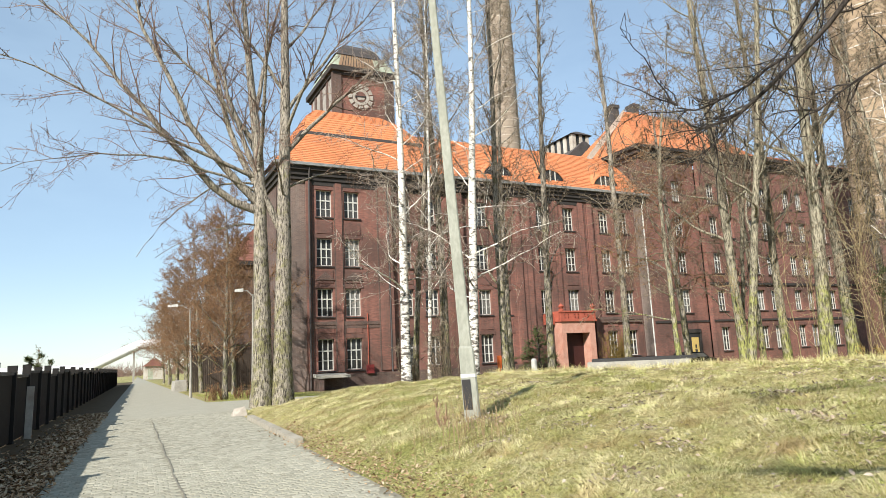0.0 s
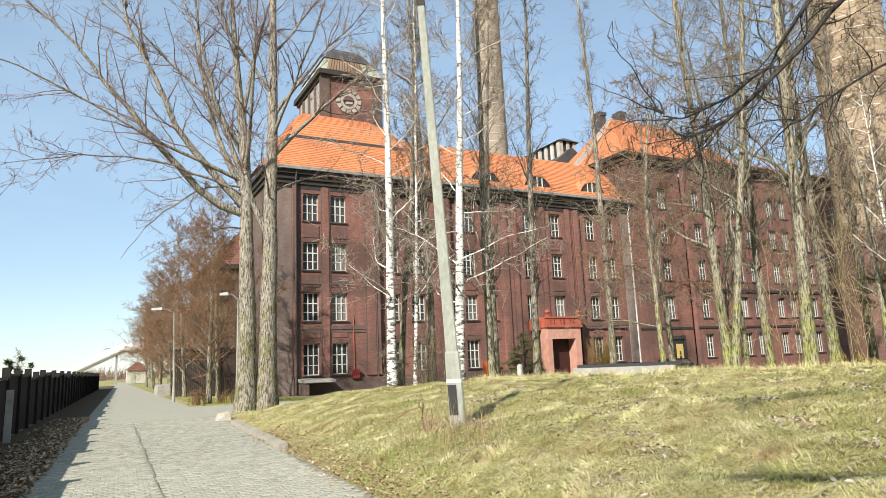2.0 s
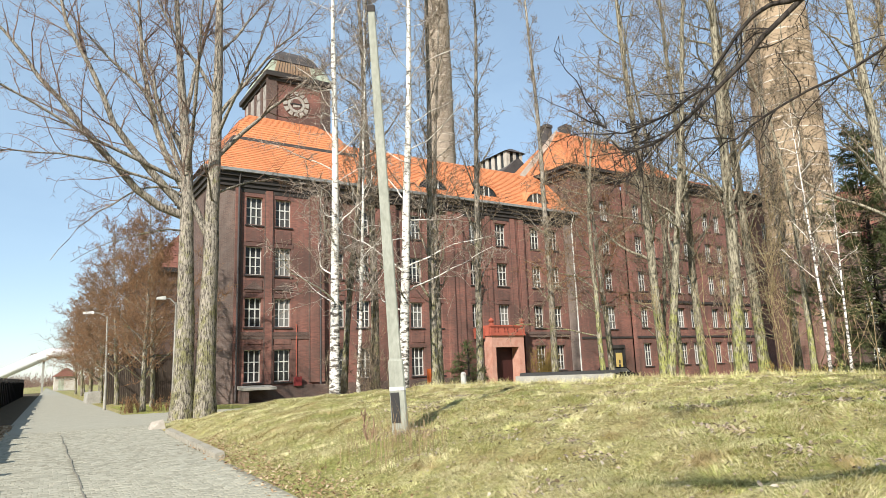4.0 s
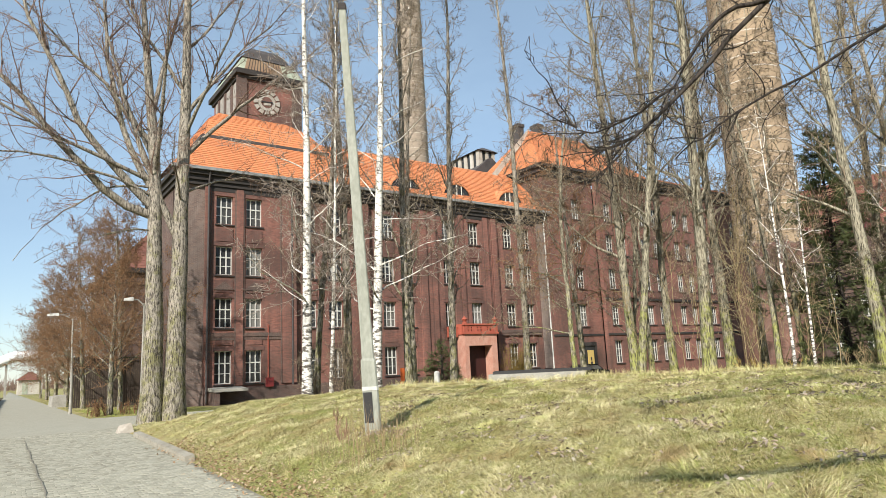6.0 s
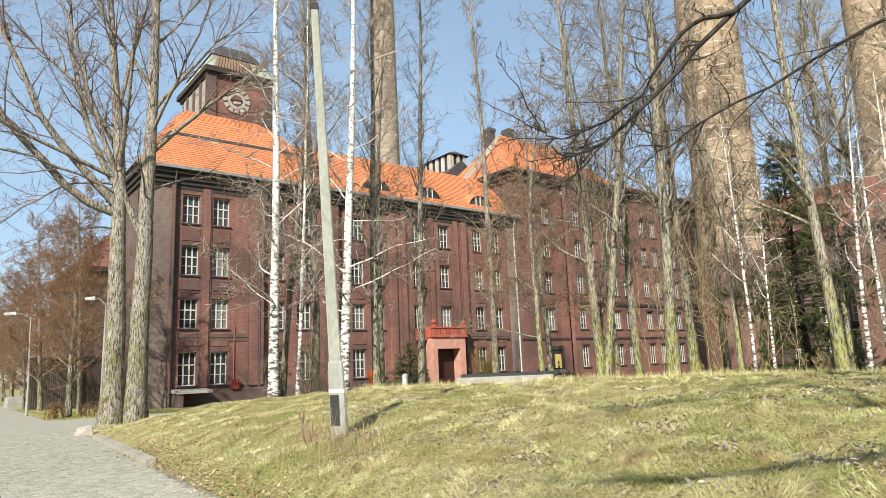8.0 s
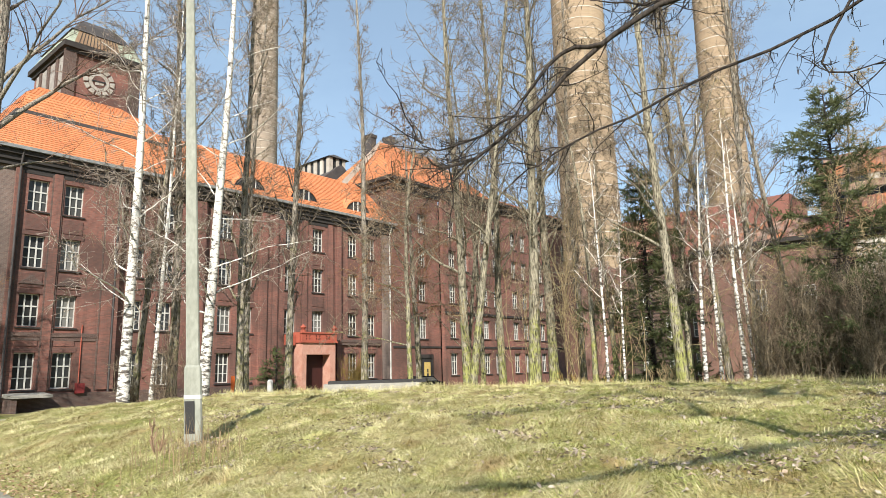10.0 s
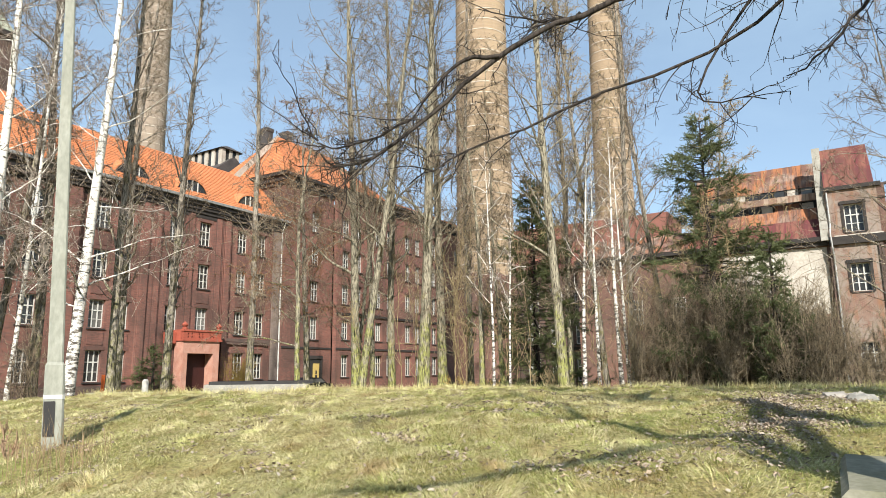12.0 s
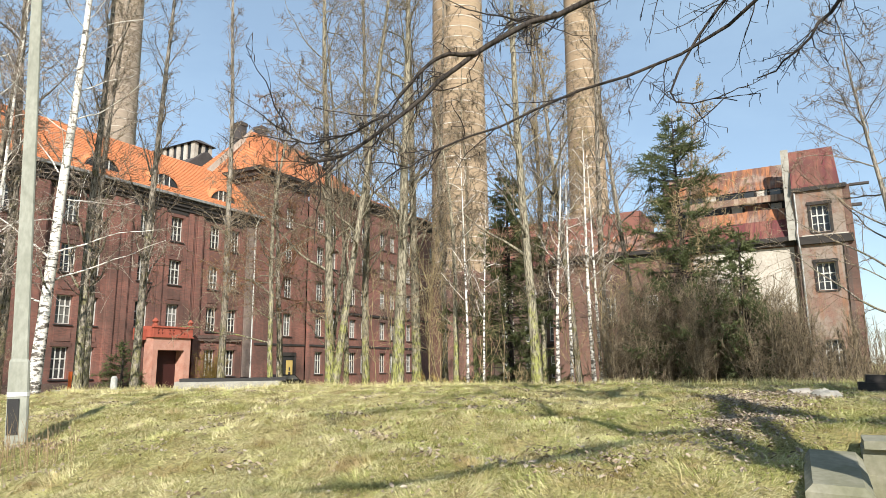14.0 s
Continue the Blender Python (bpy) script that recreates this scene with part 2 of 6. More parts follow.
def cobble_mat():
    m = Mat("cobble_stone", 1.0, 0, 0.05)
    r = m.node("NewGeometry").outputs["Random Per Island"]
    v = m.coord()
    col = m.ramp(r, [(0.0, (0.25, 0.24, 0.19)), (0.5, (0.30, 0.29, 0.23)), (1.0, (0.35, 0.335, 0.27))])
    col = m.mix(m.ramp(m.noise(v, 1.1, 5), [(0.4, (0, 0, 0)), (0.7, (0.6,) * 3)]), col, (0.335, 0.32, 0.255))
    m.colour(col)
    m.bump(m.noise(v, 40, 3), 0.4, 0.01)
    return m.m


GROUND = ground_mat()
COBBLE = cobble_mat()
ROAD = plain_mat("road_bed", (0.36, 0.345, 0.28), (0.32, 0.305, 0.245), 1.0, 1.2, bump=0.5, spec=0.03)


# ---- mesh helpers ----
class Geo:
    """Gathers vertices and faces of one mesh."""

    def __init__(self):
        self.v, self.f = [], []

    def face(self, *pts):
        n = len(self.v)
        self.v += [tuple(p) for p in pts]
        self.f.append(tuple(range(n, n + len(pts))))
        return self

    def hexa(self, b, t):
        """A solid between four points below and four above, both anticlockwise from above."""
        n = len(self.v)
        self.v += [tuple(p) for p in b] + [tuple(p) for p in t]
        for q in ((3, 2, 1, 0), (4, 5, 6, 7), (0, 1, 5, 4), (1, 2, 6, 5), (2, 3, 7, 6), (3, 0, 4, 7)):
            self.f.append(tuple(n + i for i in q))
        return self

    def box(self, x0, x1, y0, y1, z0, z1):
        return self.hexa([(x0, y0, z0), (x1, y0, z0), (x1, y1, z0), (x0, y1, z0)], [(x0, y0, z1), (x1, y0, z1), (x1, y1, z1), (x0, y1, z1)])

    def tube(self, pts, radii, sides=8, cap=True):
        """A tapered tube along points."""
        pts = [Vector(p) for p in pts]
        n0 = len(self.v)
        ref = None
        for i, p in enumerate(pts):
            d = (pts[min(i + 1, len(pts) - 1)] - pts[max(i - 1, 0)]).normalized()
            if ref is None:
                ref = d.orthogonal().normalized()
            ref = (ref - d * ref.dot(d)).normalized()
            o = d.cross(ref)
            for k in range(sides):
                a = 2 * math.pi * k / sides
                self.v.append(tuple(p + (ref * math.cos(a) + o * math.sin(a)) * radii[i]))
        for i in range(len(pts) - 1):
            for k in range(sides):
                a, b = n0 + i * sides + k, n0 + i * sides + (k + 1) % sides
                self.f.append((a, b, b + sides, a + sides))
        if cap:
            self.f.append(tuple(n0 + k for k in reversed(range(sides))))
            e = n0 + (len(pts) - 1) * sides
            self.f.append(tuple(e + k for k in range(sides)))
        return self

    def mesh(self, name, mat, smooth=False):
        me = bpy.data.meshes.new(name)
        me.from_pydata(self.v, [], self.f)
        if smooth:
            me.polygons.foreach_set("use_smooth", [True] * len(me.polygons))
        me.materials.append(mat)
        me.update()
        return me


def part(name, geo, mat, parent=None, label="", smooth=False):
    """Links a Geo as one mesh object, under a thing or a part."""
    ob = new(name, geo if isinstance(geo, bpy.types.Mesh) else geo.mesh(name, mat, smooth))
    ob.parent = parent
    if label:
        ob["label"] = label
    return ob


def thing(name, label, category, group="", at=(0, 0, 0)):
    ob = new(name)
    ob.empty_display_size = 0.2
    ob.location = at
    return tagged(ob, label, category, group)


def smoothstep(a, b, v):
    t = np.clip((v - a) / (b - a), 0, 1)
    return t * t * (3 - 2 * t)


# ---- ground ----
def kerb_x(y):
    return 2.75 + 0.055 * np.clip(y, -40, 25)


def road_left(y):
    return -1.25 + 0.04 * y


def ground_z(x, y):
    """Height of the ground: the road is level, the grass bank rises beside it and falls again towards the buildings."""
    x, y = np.asarray(x, float), np.asarray(y, float)
    s = x - kerb_x(y)
    r = np.hypot(x, y)
    bank = 1.06 * (1 - np.exp(-np.clip(s, 0, 60) / 2.55))
    bank = bank * (1 - smoothstep(21, 31, r)) * (1 - smoothstep(21.5, 28.5, y))
    low = -0.3 * smoothstep(25, 36, r) * smoothstep(6, 12, x)
    lump = 0.07 * np.sin(x * 0.9 + 1.3 * np.sin(y * 0.7)) * np.sin(y * 1.1 + x * 0.3) + 0.05 * np.sin(x * 2.3 + y + np.sin(y * 1.7)) * np.sin(y * 2.6 - 0.8 * x) + 0.02 * np.sin(x * 6.1 + y * 2) * np.sin(y * 5.3 - x)
    near = smoothstep(0.1, 1.5, s) * (1 - smoothstep(24, 34, r))
    z = np.where(s > 0, bank + low + lump * near, 0.0) - 0.04
    pit = smoothstep(-0.12, -0.5, y) * smoothstep(7.2, 6.8, x)
    return z * (1 - pit) + np.minimum(z, 0.25) * pit


def grid_mesh(xs, ys, zfun):
    gx, gy = np.meshgrid(xs, ys)
    gz = zfun(gx, gy)
    v = np.stack([gx.ravel(), gy.ravel(), gz.ravel()], 1)
    nx = len(xs)
    i = (np.arange(len(ys) - 1)[:, None] * nx + np.arange(nx - 1)).ravel()
    f = np.stack([i, i + 1, i + nx + 1, i + nx], 1)
    me = bpy.data.meshes.new("ground")
    me.from_pydata(v.tolist(), [], f.tolist())
    me.polygons.foreach_set("use_smooth", [True] * len(me.polygons))
    return me


xs = np.unique(np.concatenate([np.linspace(-2500, -40, 14), np.linspace(-40, 2, 30), np.arange(2, 26, 0.22), np.linspace(26, 90, 40), np.linspace(90, 2500, 16)]))
ys = np.unique(np.concatenate([np.linspace(-2500, -30, 14), np.linspace(-30, -3, 18), np.arange(-3, 34, 0.22), np.linspace(34, 110, 40), np.linspace(110, 3000, 18)]))
me = grid_mesh(xs, ys, ground_z)
me.materials.append(GROUND)
tagged(new("ground", me), "yellowed winter grass bank with bare soil", "ground", kind="structure")

# road, seen from above a strip that bears slightly to the right
rd, rf = Geo(), Geo()
rys = [-30, -8, 0, 8, 16, 24, 25.5, 60, 120, 235]
for a, b in zip(rys, rys[1:]):
    wa = [kerb_x(a), kerb_x(b)] if b <= 25.5 else [3.65 + 0.018 * a, 3.65 + 0.018 * b]
    (rd if b <= 25.5 else rf).face((road_left(a), a, 0.0), (wa[0], a, 0.0), (wa[1], b, 0.0), (road_left(b), b, 0.0))
rf.face((3.6, 25.5, 0.006), (11, 28.5, 0.006), (11, 33, 0.006), (3.6, 34, 0.006))
vg = Geo()
for a, b in zip(range(-30, 120, 10), range(-20, 130, 10)):
    vg.face((road_left(a) - 2.6, a, -0.012), (road_left(a) + 0.05, a, -0.012), (road_left(b) + 0.05, b, -0.012), (road_left(b) - 2.6, b, -0.012))
tagged(part("verge", vg, plain_mat("dark_soil", (0.075, 0.058, 0.04), (0.12, 0.095, 0.06), 1.0, 2.5, bump=0.6, spec=0.05)), "dark bare soil verge under the fence", "verge", kind="structure")
road = tagged(part("road", rd, plain_mat("joint_dirt", (0.21, 0.195, 0.15), (0.29, 0.27, 0.21), 1.0, 1.2, bump=0.5, spec=0.03)), "pale cobbled lane worn smooth", "road", kind="structure")
part("sanded_surface", rf, ROAD, road, "pale sanded lane surface")

# ---- main building ----
GREY_BRICK = brick_mat("washed_grey_brick", (0.25, 0.19, 0.16), (0.19, 0.14, 0.12), (0.24, 0.2, 0.17), 0.45)
CORNER_BRICK = brick_mat("weathered_corner_brick", (0.20, 0.135, 0.11), (0.13, 0.09, 0.075), (0.27, 0.23, 0.2), 0.4, (0.06, 0.048, 0.042))
YF = 47.4                       # plane of the facade
ROWS_Z = (2.2, 6.05, 9.85, 13.6)
building = thing("office_building", "four-storey red brick office building with orange tiled roof", "building", at=(30, 50, -0.3))
BASE = Matrix.Translation((-30, -50, 0.3))


def bpart(name, geo, mat, parent=None, label=""):
    """A part of the building, given in world metres."""
    ob = part(name, geo, mat, parent or building, label)
    if parent is None:
        ob.location = (-30, -50, 0.3)
    return ob


def holed_wall(x0, x1, y, z0, z1, holes, thick=0.5):
    """A wall that faces -y with openings (x0, x1, z0, z1) right through it."""
    g = Geo()
    cx = sorted({x0, x1, *[h[0] for h in holes], *[h[1] for h in holes]})
    cz = sorted({z0, z1, *[h[2] for h in holes], *[h[3] for h in holes]})
    inside = lambda x, z: any(h[0] < x < h[1] and h[2] < z < h[3] for h in holes)
    for a, b in zip(cx, cx[1:]):
        for c, d in zip(cz, cz[1:]):
            if not inside((a + b) / 2, (c + d) / 2):
                g.face((a, y, c), (b, y, c), (b, y, d), (a, y, d))
                g.face((a, y + thick, d), (b, y + thick, d), (b, y + thick, c), (a, y + thick, c))
    for a, b, c, d in holes:
        g.face((a, y, c), (a, y, d), (a, y + thick, d), (a, y + thick, c))
        g.face((b, y, d), (b, y, c), (b, y + thick, c), (b, y + thick, d))
        g.face((a, y, d), (b, y, d), (b, y + thick, d), (a, y + thick, d))
        g.face((b, y, c), (a, y, c), (a, y + thick, c), (b, y + thick, c))
    g.face((x0, y, z0), (x0, y, z1), (x0, y + thick, z1), (x0, y + thick, z0))
    g.face((x1, y, z1), (x1, y, z0), (x1, y + thick, z0), (x1, y + thick, z1))
    return g


def window_meshes(w, h, bars=2, cross=0.62):
    """Meshes of a casement window, centred on the opening, outer face at y = 0: frame, then its parts."""
    t = 0.062
    f = Geo()
    o = [(-w / 2, -h / 2), (w / 2, -h / 2), (w / 2, h / 2), (-w / 2, h / 2)]
    i = [(-w / 2 + t, -h / 2 + t), (w / 2 - t, -h / 2 + t), (w / 2 - t, h / 2 - t), (-w / 2 + t, h / 2 - t)]
    for y in (0, 0.08):
        f.v += [(x, y, z) for x, z in o] + [(x, y, z) for x, z in i]
    for k in range(4):
        n = (k + 1) % 4
        f.f += [(k, n, 4 + n, 4 + k), (4 + k, 4 + n, 12 + n, 12 + k), (8 + n, 8 + k, 12 + k, 12 + n), (n, k, 8 + k, 8 + n)]
    zc = -h / 2 + h * cross
    kids = [("transom", Geo().box(-w / 2 + t, w / 2 - t, -0.02, 0.06, zc - 0.042, zc + 0.042).mesh("transom", WHITE_PAINT))]
    for k in range(bars):
        x = -w / 2 + w * (k + 1) / (bars + 1)
        kids.append(("mullion", Geo().box(x - 0.042, x + 0.042, -0.012, 0.055, -h / 2 + t, h / 2 - t).mesh("mullion", WHITE_PAINT)))
    zl = -h / 2 + h * cross * 0.5
    kids.append(("glazing_bar", Geo().box(-w / 2 + t, w / 2 - t, 0.01, 0.05, zl - 0.022, zl + 0.022).mesh("glazing_bar", WHITE_PAINT)))
    kids.append(("pane", Geo().box(-w / 2 + 0.03, w / 2 - 0.03, 0.045, 0.054, -h / 2 + 0.03, h / 2 - 0.03).mesh("pane", GLASS)))
    q = lambda y, z: [(-w / 2 - 0.1, y, z), (w / 2 + 0.1, y, z)]
    kids.append(("sill", Geo().hexa([*q(-0.36, -h / 2 - 0.14), *q(-0.01, -h / 2 - 0.14)[::-1]], [*q(-0.36, -h / 2 - 0.05), *q(-0.01, -h / 2 - 0.004)[::-1]]).mesh("sill", STONE_DARK)))
    return [f.mesh("window", WHITE_PAINT), kids]


WIN = window_meshes(1.22, 2.1)
WIN_BASE = window_meshes(1.22, 2.3)


def add_window(meshes, x, y, z, parent, origin):
    w = new("window", meshes[0])
    w.parent, w.location = parent, (x - origin[0], y - origin[1], z - origin[2])
    for nm, me_ in meshes[1]:
        o = new(nm, me_)
        o.parent = w
    return w


ORG = (30, 50, -0.3)


def facade(x0, x1, y, z0, z1, cols, mat, rows=ROWS_Z, skip=(), name="wall", parent=None, org=ORG):
    holes = []
    spots = []
    for i, cx in enumerate(cols):
        for j, cz in enumerate(rows):
            if (i, j) in skip:
                continue
            h = 2.3 if j == 0 else 2.1
            holes.append((cx - 0.61, cx + 0.61, cz - h / 2, cz + h / 2))
            spots.append((cx, cz, j))
    parent = parent or building
    g = holed_wall(x0, x1, y, z0, z1, holes)
    ob = part(name, g, mat, parent)
    ob.location = [-v for v in org]
    # Backing sheet, coloured dark to stand for the unlit room.
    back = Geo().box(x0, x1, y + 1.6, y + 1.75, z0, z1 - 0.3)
    o = part("dark_backing", back, ROOM_SHADE, parent)
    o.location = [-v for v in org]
    for cx, cz, j in spots:
        add_window(WIN_BASE if j == 0 else WIN, cx, y + 0.26, cz, parent, org)
        h = 2.3 if j == 0 else 2.1
        o = part("lintel", Geo().box(cx - 0.78, cx + 0.78, y - 0.035, y - 0.001, cz + h / 2, cz + h / 2 + 0.3), SHADE_BRICK, parent)
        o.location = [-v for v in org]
    return ob


EAVE = 15.6
facade(11.0, 12.9, YF + 0.12, -0.4, EAVE, [], CORNER_BRICK)
facade(12.9, 19.3, YF, -0.4, EAVE, [14.2, 16.4], RED_BRICK)
facade(19.3, 31.2, YF + 0.25, -0.4, EAVE, [20.9, 23.15, 28.1, 30.05], RED_BRICK)
facade(31.2, 39.3, YF, -0.4, EAVE, [34.25, 37.2], RED_BRICK, skip={(1, 0), (0, 0)})
facade(39.3, 46.3, YF + 0.15, -0.4, EAVE, [41.5, 43.85], RED_BRICK)
# west side and rear
for g_, nm in ((Geo().box(11.0, 11.5, YF + 0.62, 58, -0.4, EAVE), "side_wall"), (Geo().box(11.5, 46.3, 57, 57.5, -0.4, EAVE), "rear_wall")):
    bpart(nm, g_, DARK_BRICK)
# pilasters, string courses, plinth
for x, w in ((12.95, 0.35), (15.3, 0.5), (18.9, 0.7), (19.5, 0.3), (25.6, 0.9), (31.5, 0.6), (32.6, 0.45), (35.7, 0.45), (38.6, 0.5), (39.6, 0.5), (45.6, 0.9)):
    bpart("pilaster", Geo().box(x - w / 2, x + w / 2, YF - 0.13, YF + 0.02, 0.9, EAVE - 0.4), GREY_BRICK if x > 45 else RED_BRICK)
for x0, x1 in ((13.15, 18.5), (39.9, 45.1)):
    bpart("string_course", Geo().box(x0, x1, YF - 0.09, YF + 0.0, 4.35, 4.62).box(x0, x1, YF - 0.05, YF, 4.1, 4.35), DARK_BRICK)
bpart("plinth", Geo().box(12.9, 35.0, YF - 0.2, YF - 0.001, -0.4, 0.75).box(38.0, 46.3, YF - 0.2, YF - 0.001, -0.4, 0.75), DARK_BRICK)
# spandrels between the storeys, upper ones darker; dark strips paint shade beside the pilasters
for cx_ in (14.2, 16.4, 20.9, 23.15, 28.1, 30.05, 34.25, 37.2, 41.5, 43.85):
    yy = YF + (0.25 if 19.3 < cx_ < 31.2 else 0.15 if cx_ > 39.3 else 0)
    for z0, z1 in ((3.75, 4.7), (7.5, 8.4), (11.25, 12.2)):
        bpart("spandrel", Geo().box(cx_ - 0.62, cx_ + 0.62, yy - 0.045, yy - 0.001, z0, z1), SHADE_BRICK if z0 > 7 else RED_BRICK)
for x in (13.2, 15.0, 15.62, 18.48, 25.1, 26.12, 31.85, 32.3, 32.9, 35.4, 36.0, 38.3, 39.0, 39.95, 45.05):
    bpart("pilaster_shade_strip", Geo().box(x - 0.05, x + 0.05, YF - 0.07, YF - 0.001, 0.9, EAVE - 0.5), DARK_BRICK if x < 20 else SHADE_BRICK)
for x0, x1 in ((13.1, 18.6), (19.7, 25.1), (26.1, 31.0), (32.9, 38.3), (39.9, 45.0)):
    yy = YF + (0.25 if 19.3 < x0 < 31.2 else 0.15 if x0 > 39.3 else 0)
    bpart("frieze", Geo().box(x0, x1, yy - 0.06, yy - 0.001, 14.95, 15.28), STONE_DARK)
# small gabled reliefs over the second row
for x in (14.2, 16.4):
    bpart("relief", Geo().hexa([(x - 0.75, YF - 0.1, 7.7), (x + 0.75, YF - 0.1, 7.7), (x + 0.75, YF, 7.7), (x - 0.75, YF, 7.7)],
                               [(x - 0.05, YF - 0.1, 8.3), (x + 0.05, YF - 0.1, 8.3), (x + 0.05, YF, 8.3), (x - 0.05, YF, 8.3)]), DARK_BRICK)
# cornice in three steps with a gutter
for dy, z0, z1 in ((0.16, 15.3, 15.62), (0.3, 15.62, 16.0), (0.5, 16.0, 16.3)):
    bpart("cornice", Geo().box(11.0 - dy, 46.6, YF - dy, YF + 0.6, z0, z1), STONE_DARK)
    bpart("cornice", Geo().box(11.0 - dy, 11.6, YF + 0.61, 58, z0, z1), STONE_DARK)
bpart("gutter", Geo().box(10.3, 46.9, YF - 0.72, YF - 0.5, 16.3, 16.52), ZINC)
for x, y in ((12.98, YF - 0.25), (19.35, YF - 0.1), (46.2, YF - 0.12)):
    bpart("drainpipe", Geo().tube([(x, y, -0.2), (x, y, 15.3), (x, YF - 0.55, 16.3)], [0.07] * 3, 8), WHITE_PAINT if x > 40 else BLUE_GREY)


def roof_slope(a0, a1, b0, b1, step=0.3):
    """A tiled slope from the line a0-a1 up to the line b0-b1, as overlapping courses."""
    g = Geo()
    a0, a1, b0, b1 = map(Vector, (a0, a1, b0, b1))
    n = max(1, round(((b0 + b1) / 2 - (a0 + a1) / 2).length / step))
    nrm = (a1 - a0).cross(b0 - a0)
    if nrm.length < 1e-6:
        nrm = (a1 - a0).cross(b1 - a0)
    nrm.normalize()
    if nrm.z < 0:
        nrm.negate()
    for i in range(n + 1):
        p, q = a0.lerp(b0, i / n), a1.lerp(b1, i / n)
        g.v += [tuple(p), tuple(q), tuple(p + nrm * 0.032), tuple(q + nrm * 0.032)]
    for i in range(n):
        k = 4 * i
        g.f += [(k, k + 1, k + 3, k + 2), (k + 2, k + 3, k + 5, k + 4)]
    return g


E0, RIDGE_Y, RIDGE_Z = YF - 0.65, 51.8, 21.5
# long roof between the pavilion and the taller block
bpart("roof", roof_slope((22, E0, 16.5), (46.9, E0, 16.5), (22, RIDGE_Y, RIDGE_Z), (46.9, RIDGE_Y, RIDGE_Z)), TILES)
bpart("roof", roof_slope((46.9, 57.5, 16.5), (20, 57.5, 16.5), (46.9, RIDGE_Y, RIDGE_Z), (20, RIDGE_Y, RIDGE_Z)), TILES)
# pavilion: steep lower slope, then a band, then the upper slope towards the tower
B = 50.1
bpart("roof", roof_slope((10.3, E0, 16.5), (24.5, E0, 16.5), (13.3, B, 20.0), (23.8, B, 20.0)), TILES)
bpart("roof", roof_slope((10.3, 58, 16.5), (10.3, E0, 16.5), (13.3, 58, 20.0), (13.3, B, 20.0)), TILES)
bpart("roof_band", Geo().box(13.2, 23.9, B - 0.08, B + 0.15, 19.95, 20.2).box(13.15, 13.4, B + 0.15, 58, 19.95, 20.2), BLUE_GREY)
mid = [(B + 0.1, 20.2, 13.4, 23.9), (51.3, 22.0, 14.0, 22.6), (52.8, 23.2, 15.2, 21.2), (54.2, 23.7, 16.3, 20.2)]
for (y0, z0, a0, a1), (y1, z1, b0, b1) in zip(mid, mid[1:]):
    bpart("roof", roof_slope((a0, y0, z0), (a1, y0, z0), (b0, y1, z1), (b1, y1, z1)), TILES)
    bpart("roof", roof_slope((a1, y0, z0), (a1, 57.5, z0), (b1, y1, z1), (b1, 57.5, z1)), TILES)
    bpart("roof", roof_slope((a0, 58, z0), (a0, y0, z0), (b0, 58, z1), (b0, y1, z1)), TILES)
CLOCK_PALE = plain_mat("weathered_clock_stone", (0.46, 0.43, 0.38), (0.27, 0.24, 0.2), 0.85, 3)
# tower with clock
TX0, TX1, TY0, TY1 = 17.3, 22.7, 53.9, 61.5
tower = Geo().box(TX0, TX1, TY0, TY1, 15, 28.0)
bpart("tower", tower, RED_BRICK)
RENDERED = plain_mat("grey_render", (0.36, 0.33, 0.30), (0.2, 0.18, 0.165), 0.9, 1.1)
bpart("tower_side", Geo().box(TX0 - 0.06, TX0 - 0.001, TY0 + 0.7, TY1 - 0.7, 20, 27.2), RENDERED)
for y in (TY0 + 1.9, TY0 + 3.8, TY0 + 5.7):
    bpart("tower_rib", Geo().box(TX0 - 0.16, TX0 - 0.061, y - 0.25, y + 0.25, 20, 27.2), DARK_BRICK)
for x in (TX0 + 0.15, TX1 - 0.15):
    bpart("tower_pilaster", Geo().box(x - 0.45, x + 0.45, TY0 - 0.15, TY0, 20, 27.4), DARK_BRICK)
bpart("tower_cornice", Geo().box(TX0 - 0.2, TX1 + 0.2, TY0 - 0.2, TY1 + 0.2, 27.3, 27.6).box(TX0 - 0.45, TX1 + 0.45, TY0 - 0.45, TY1 + 0.45, 27.6, 28.05), STONE_DARK)
c = lambda d, z: [(TX0 + d, TY0 + d, z), (TX1 - d, TY0 + d, z), (TX1 - d, TY1 - d, z), (TX0 + d, TY1 - d, z)]
bpart("tower_skirt", Geo().hexa(c(-0.4, 28.05), c(0.35, 29.5)), COPPER)
bpart("tower_skirt_panel", Geo().hexa([(TX0 + 0.3, TY0 - 0.42, 28.1), (TX1 - 1.6, TY0 - 0.42, 28.1), (TX1 - 1.6, TY0 + 0.3, 28.1), (TX0 + 0.3, TY0 + 0.3, 28.1)],
                                      [(TX0 + 0.8, TY0 + 0.31, 29.52), (TX1 - 1.6, TY0 + 0.31, 29.52), (TX1 - 1.6, TY0 + 0.6, 29.52), (TX0 + 0.8, TY0 + 0.6, 29.52)]), BROWN_SHEET)
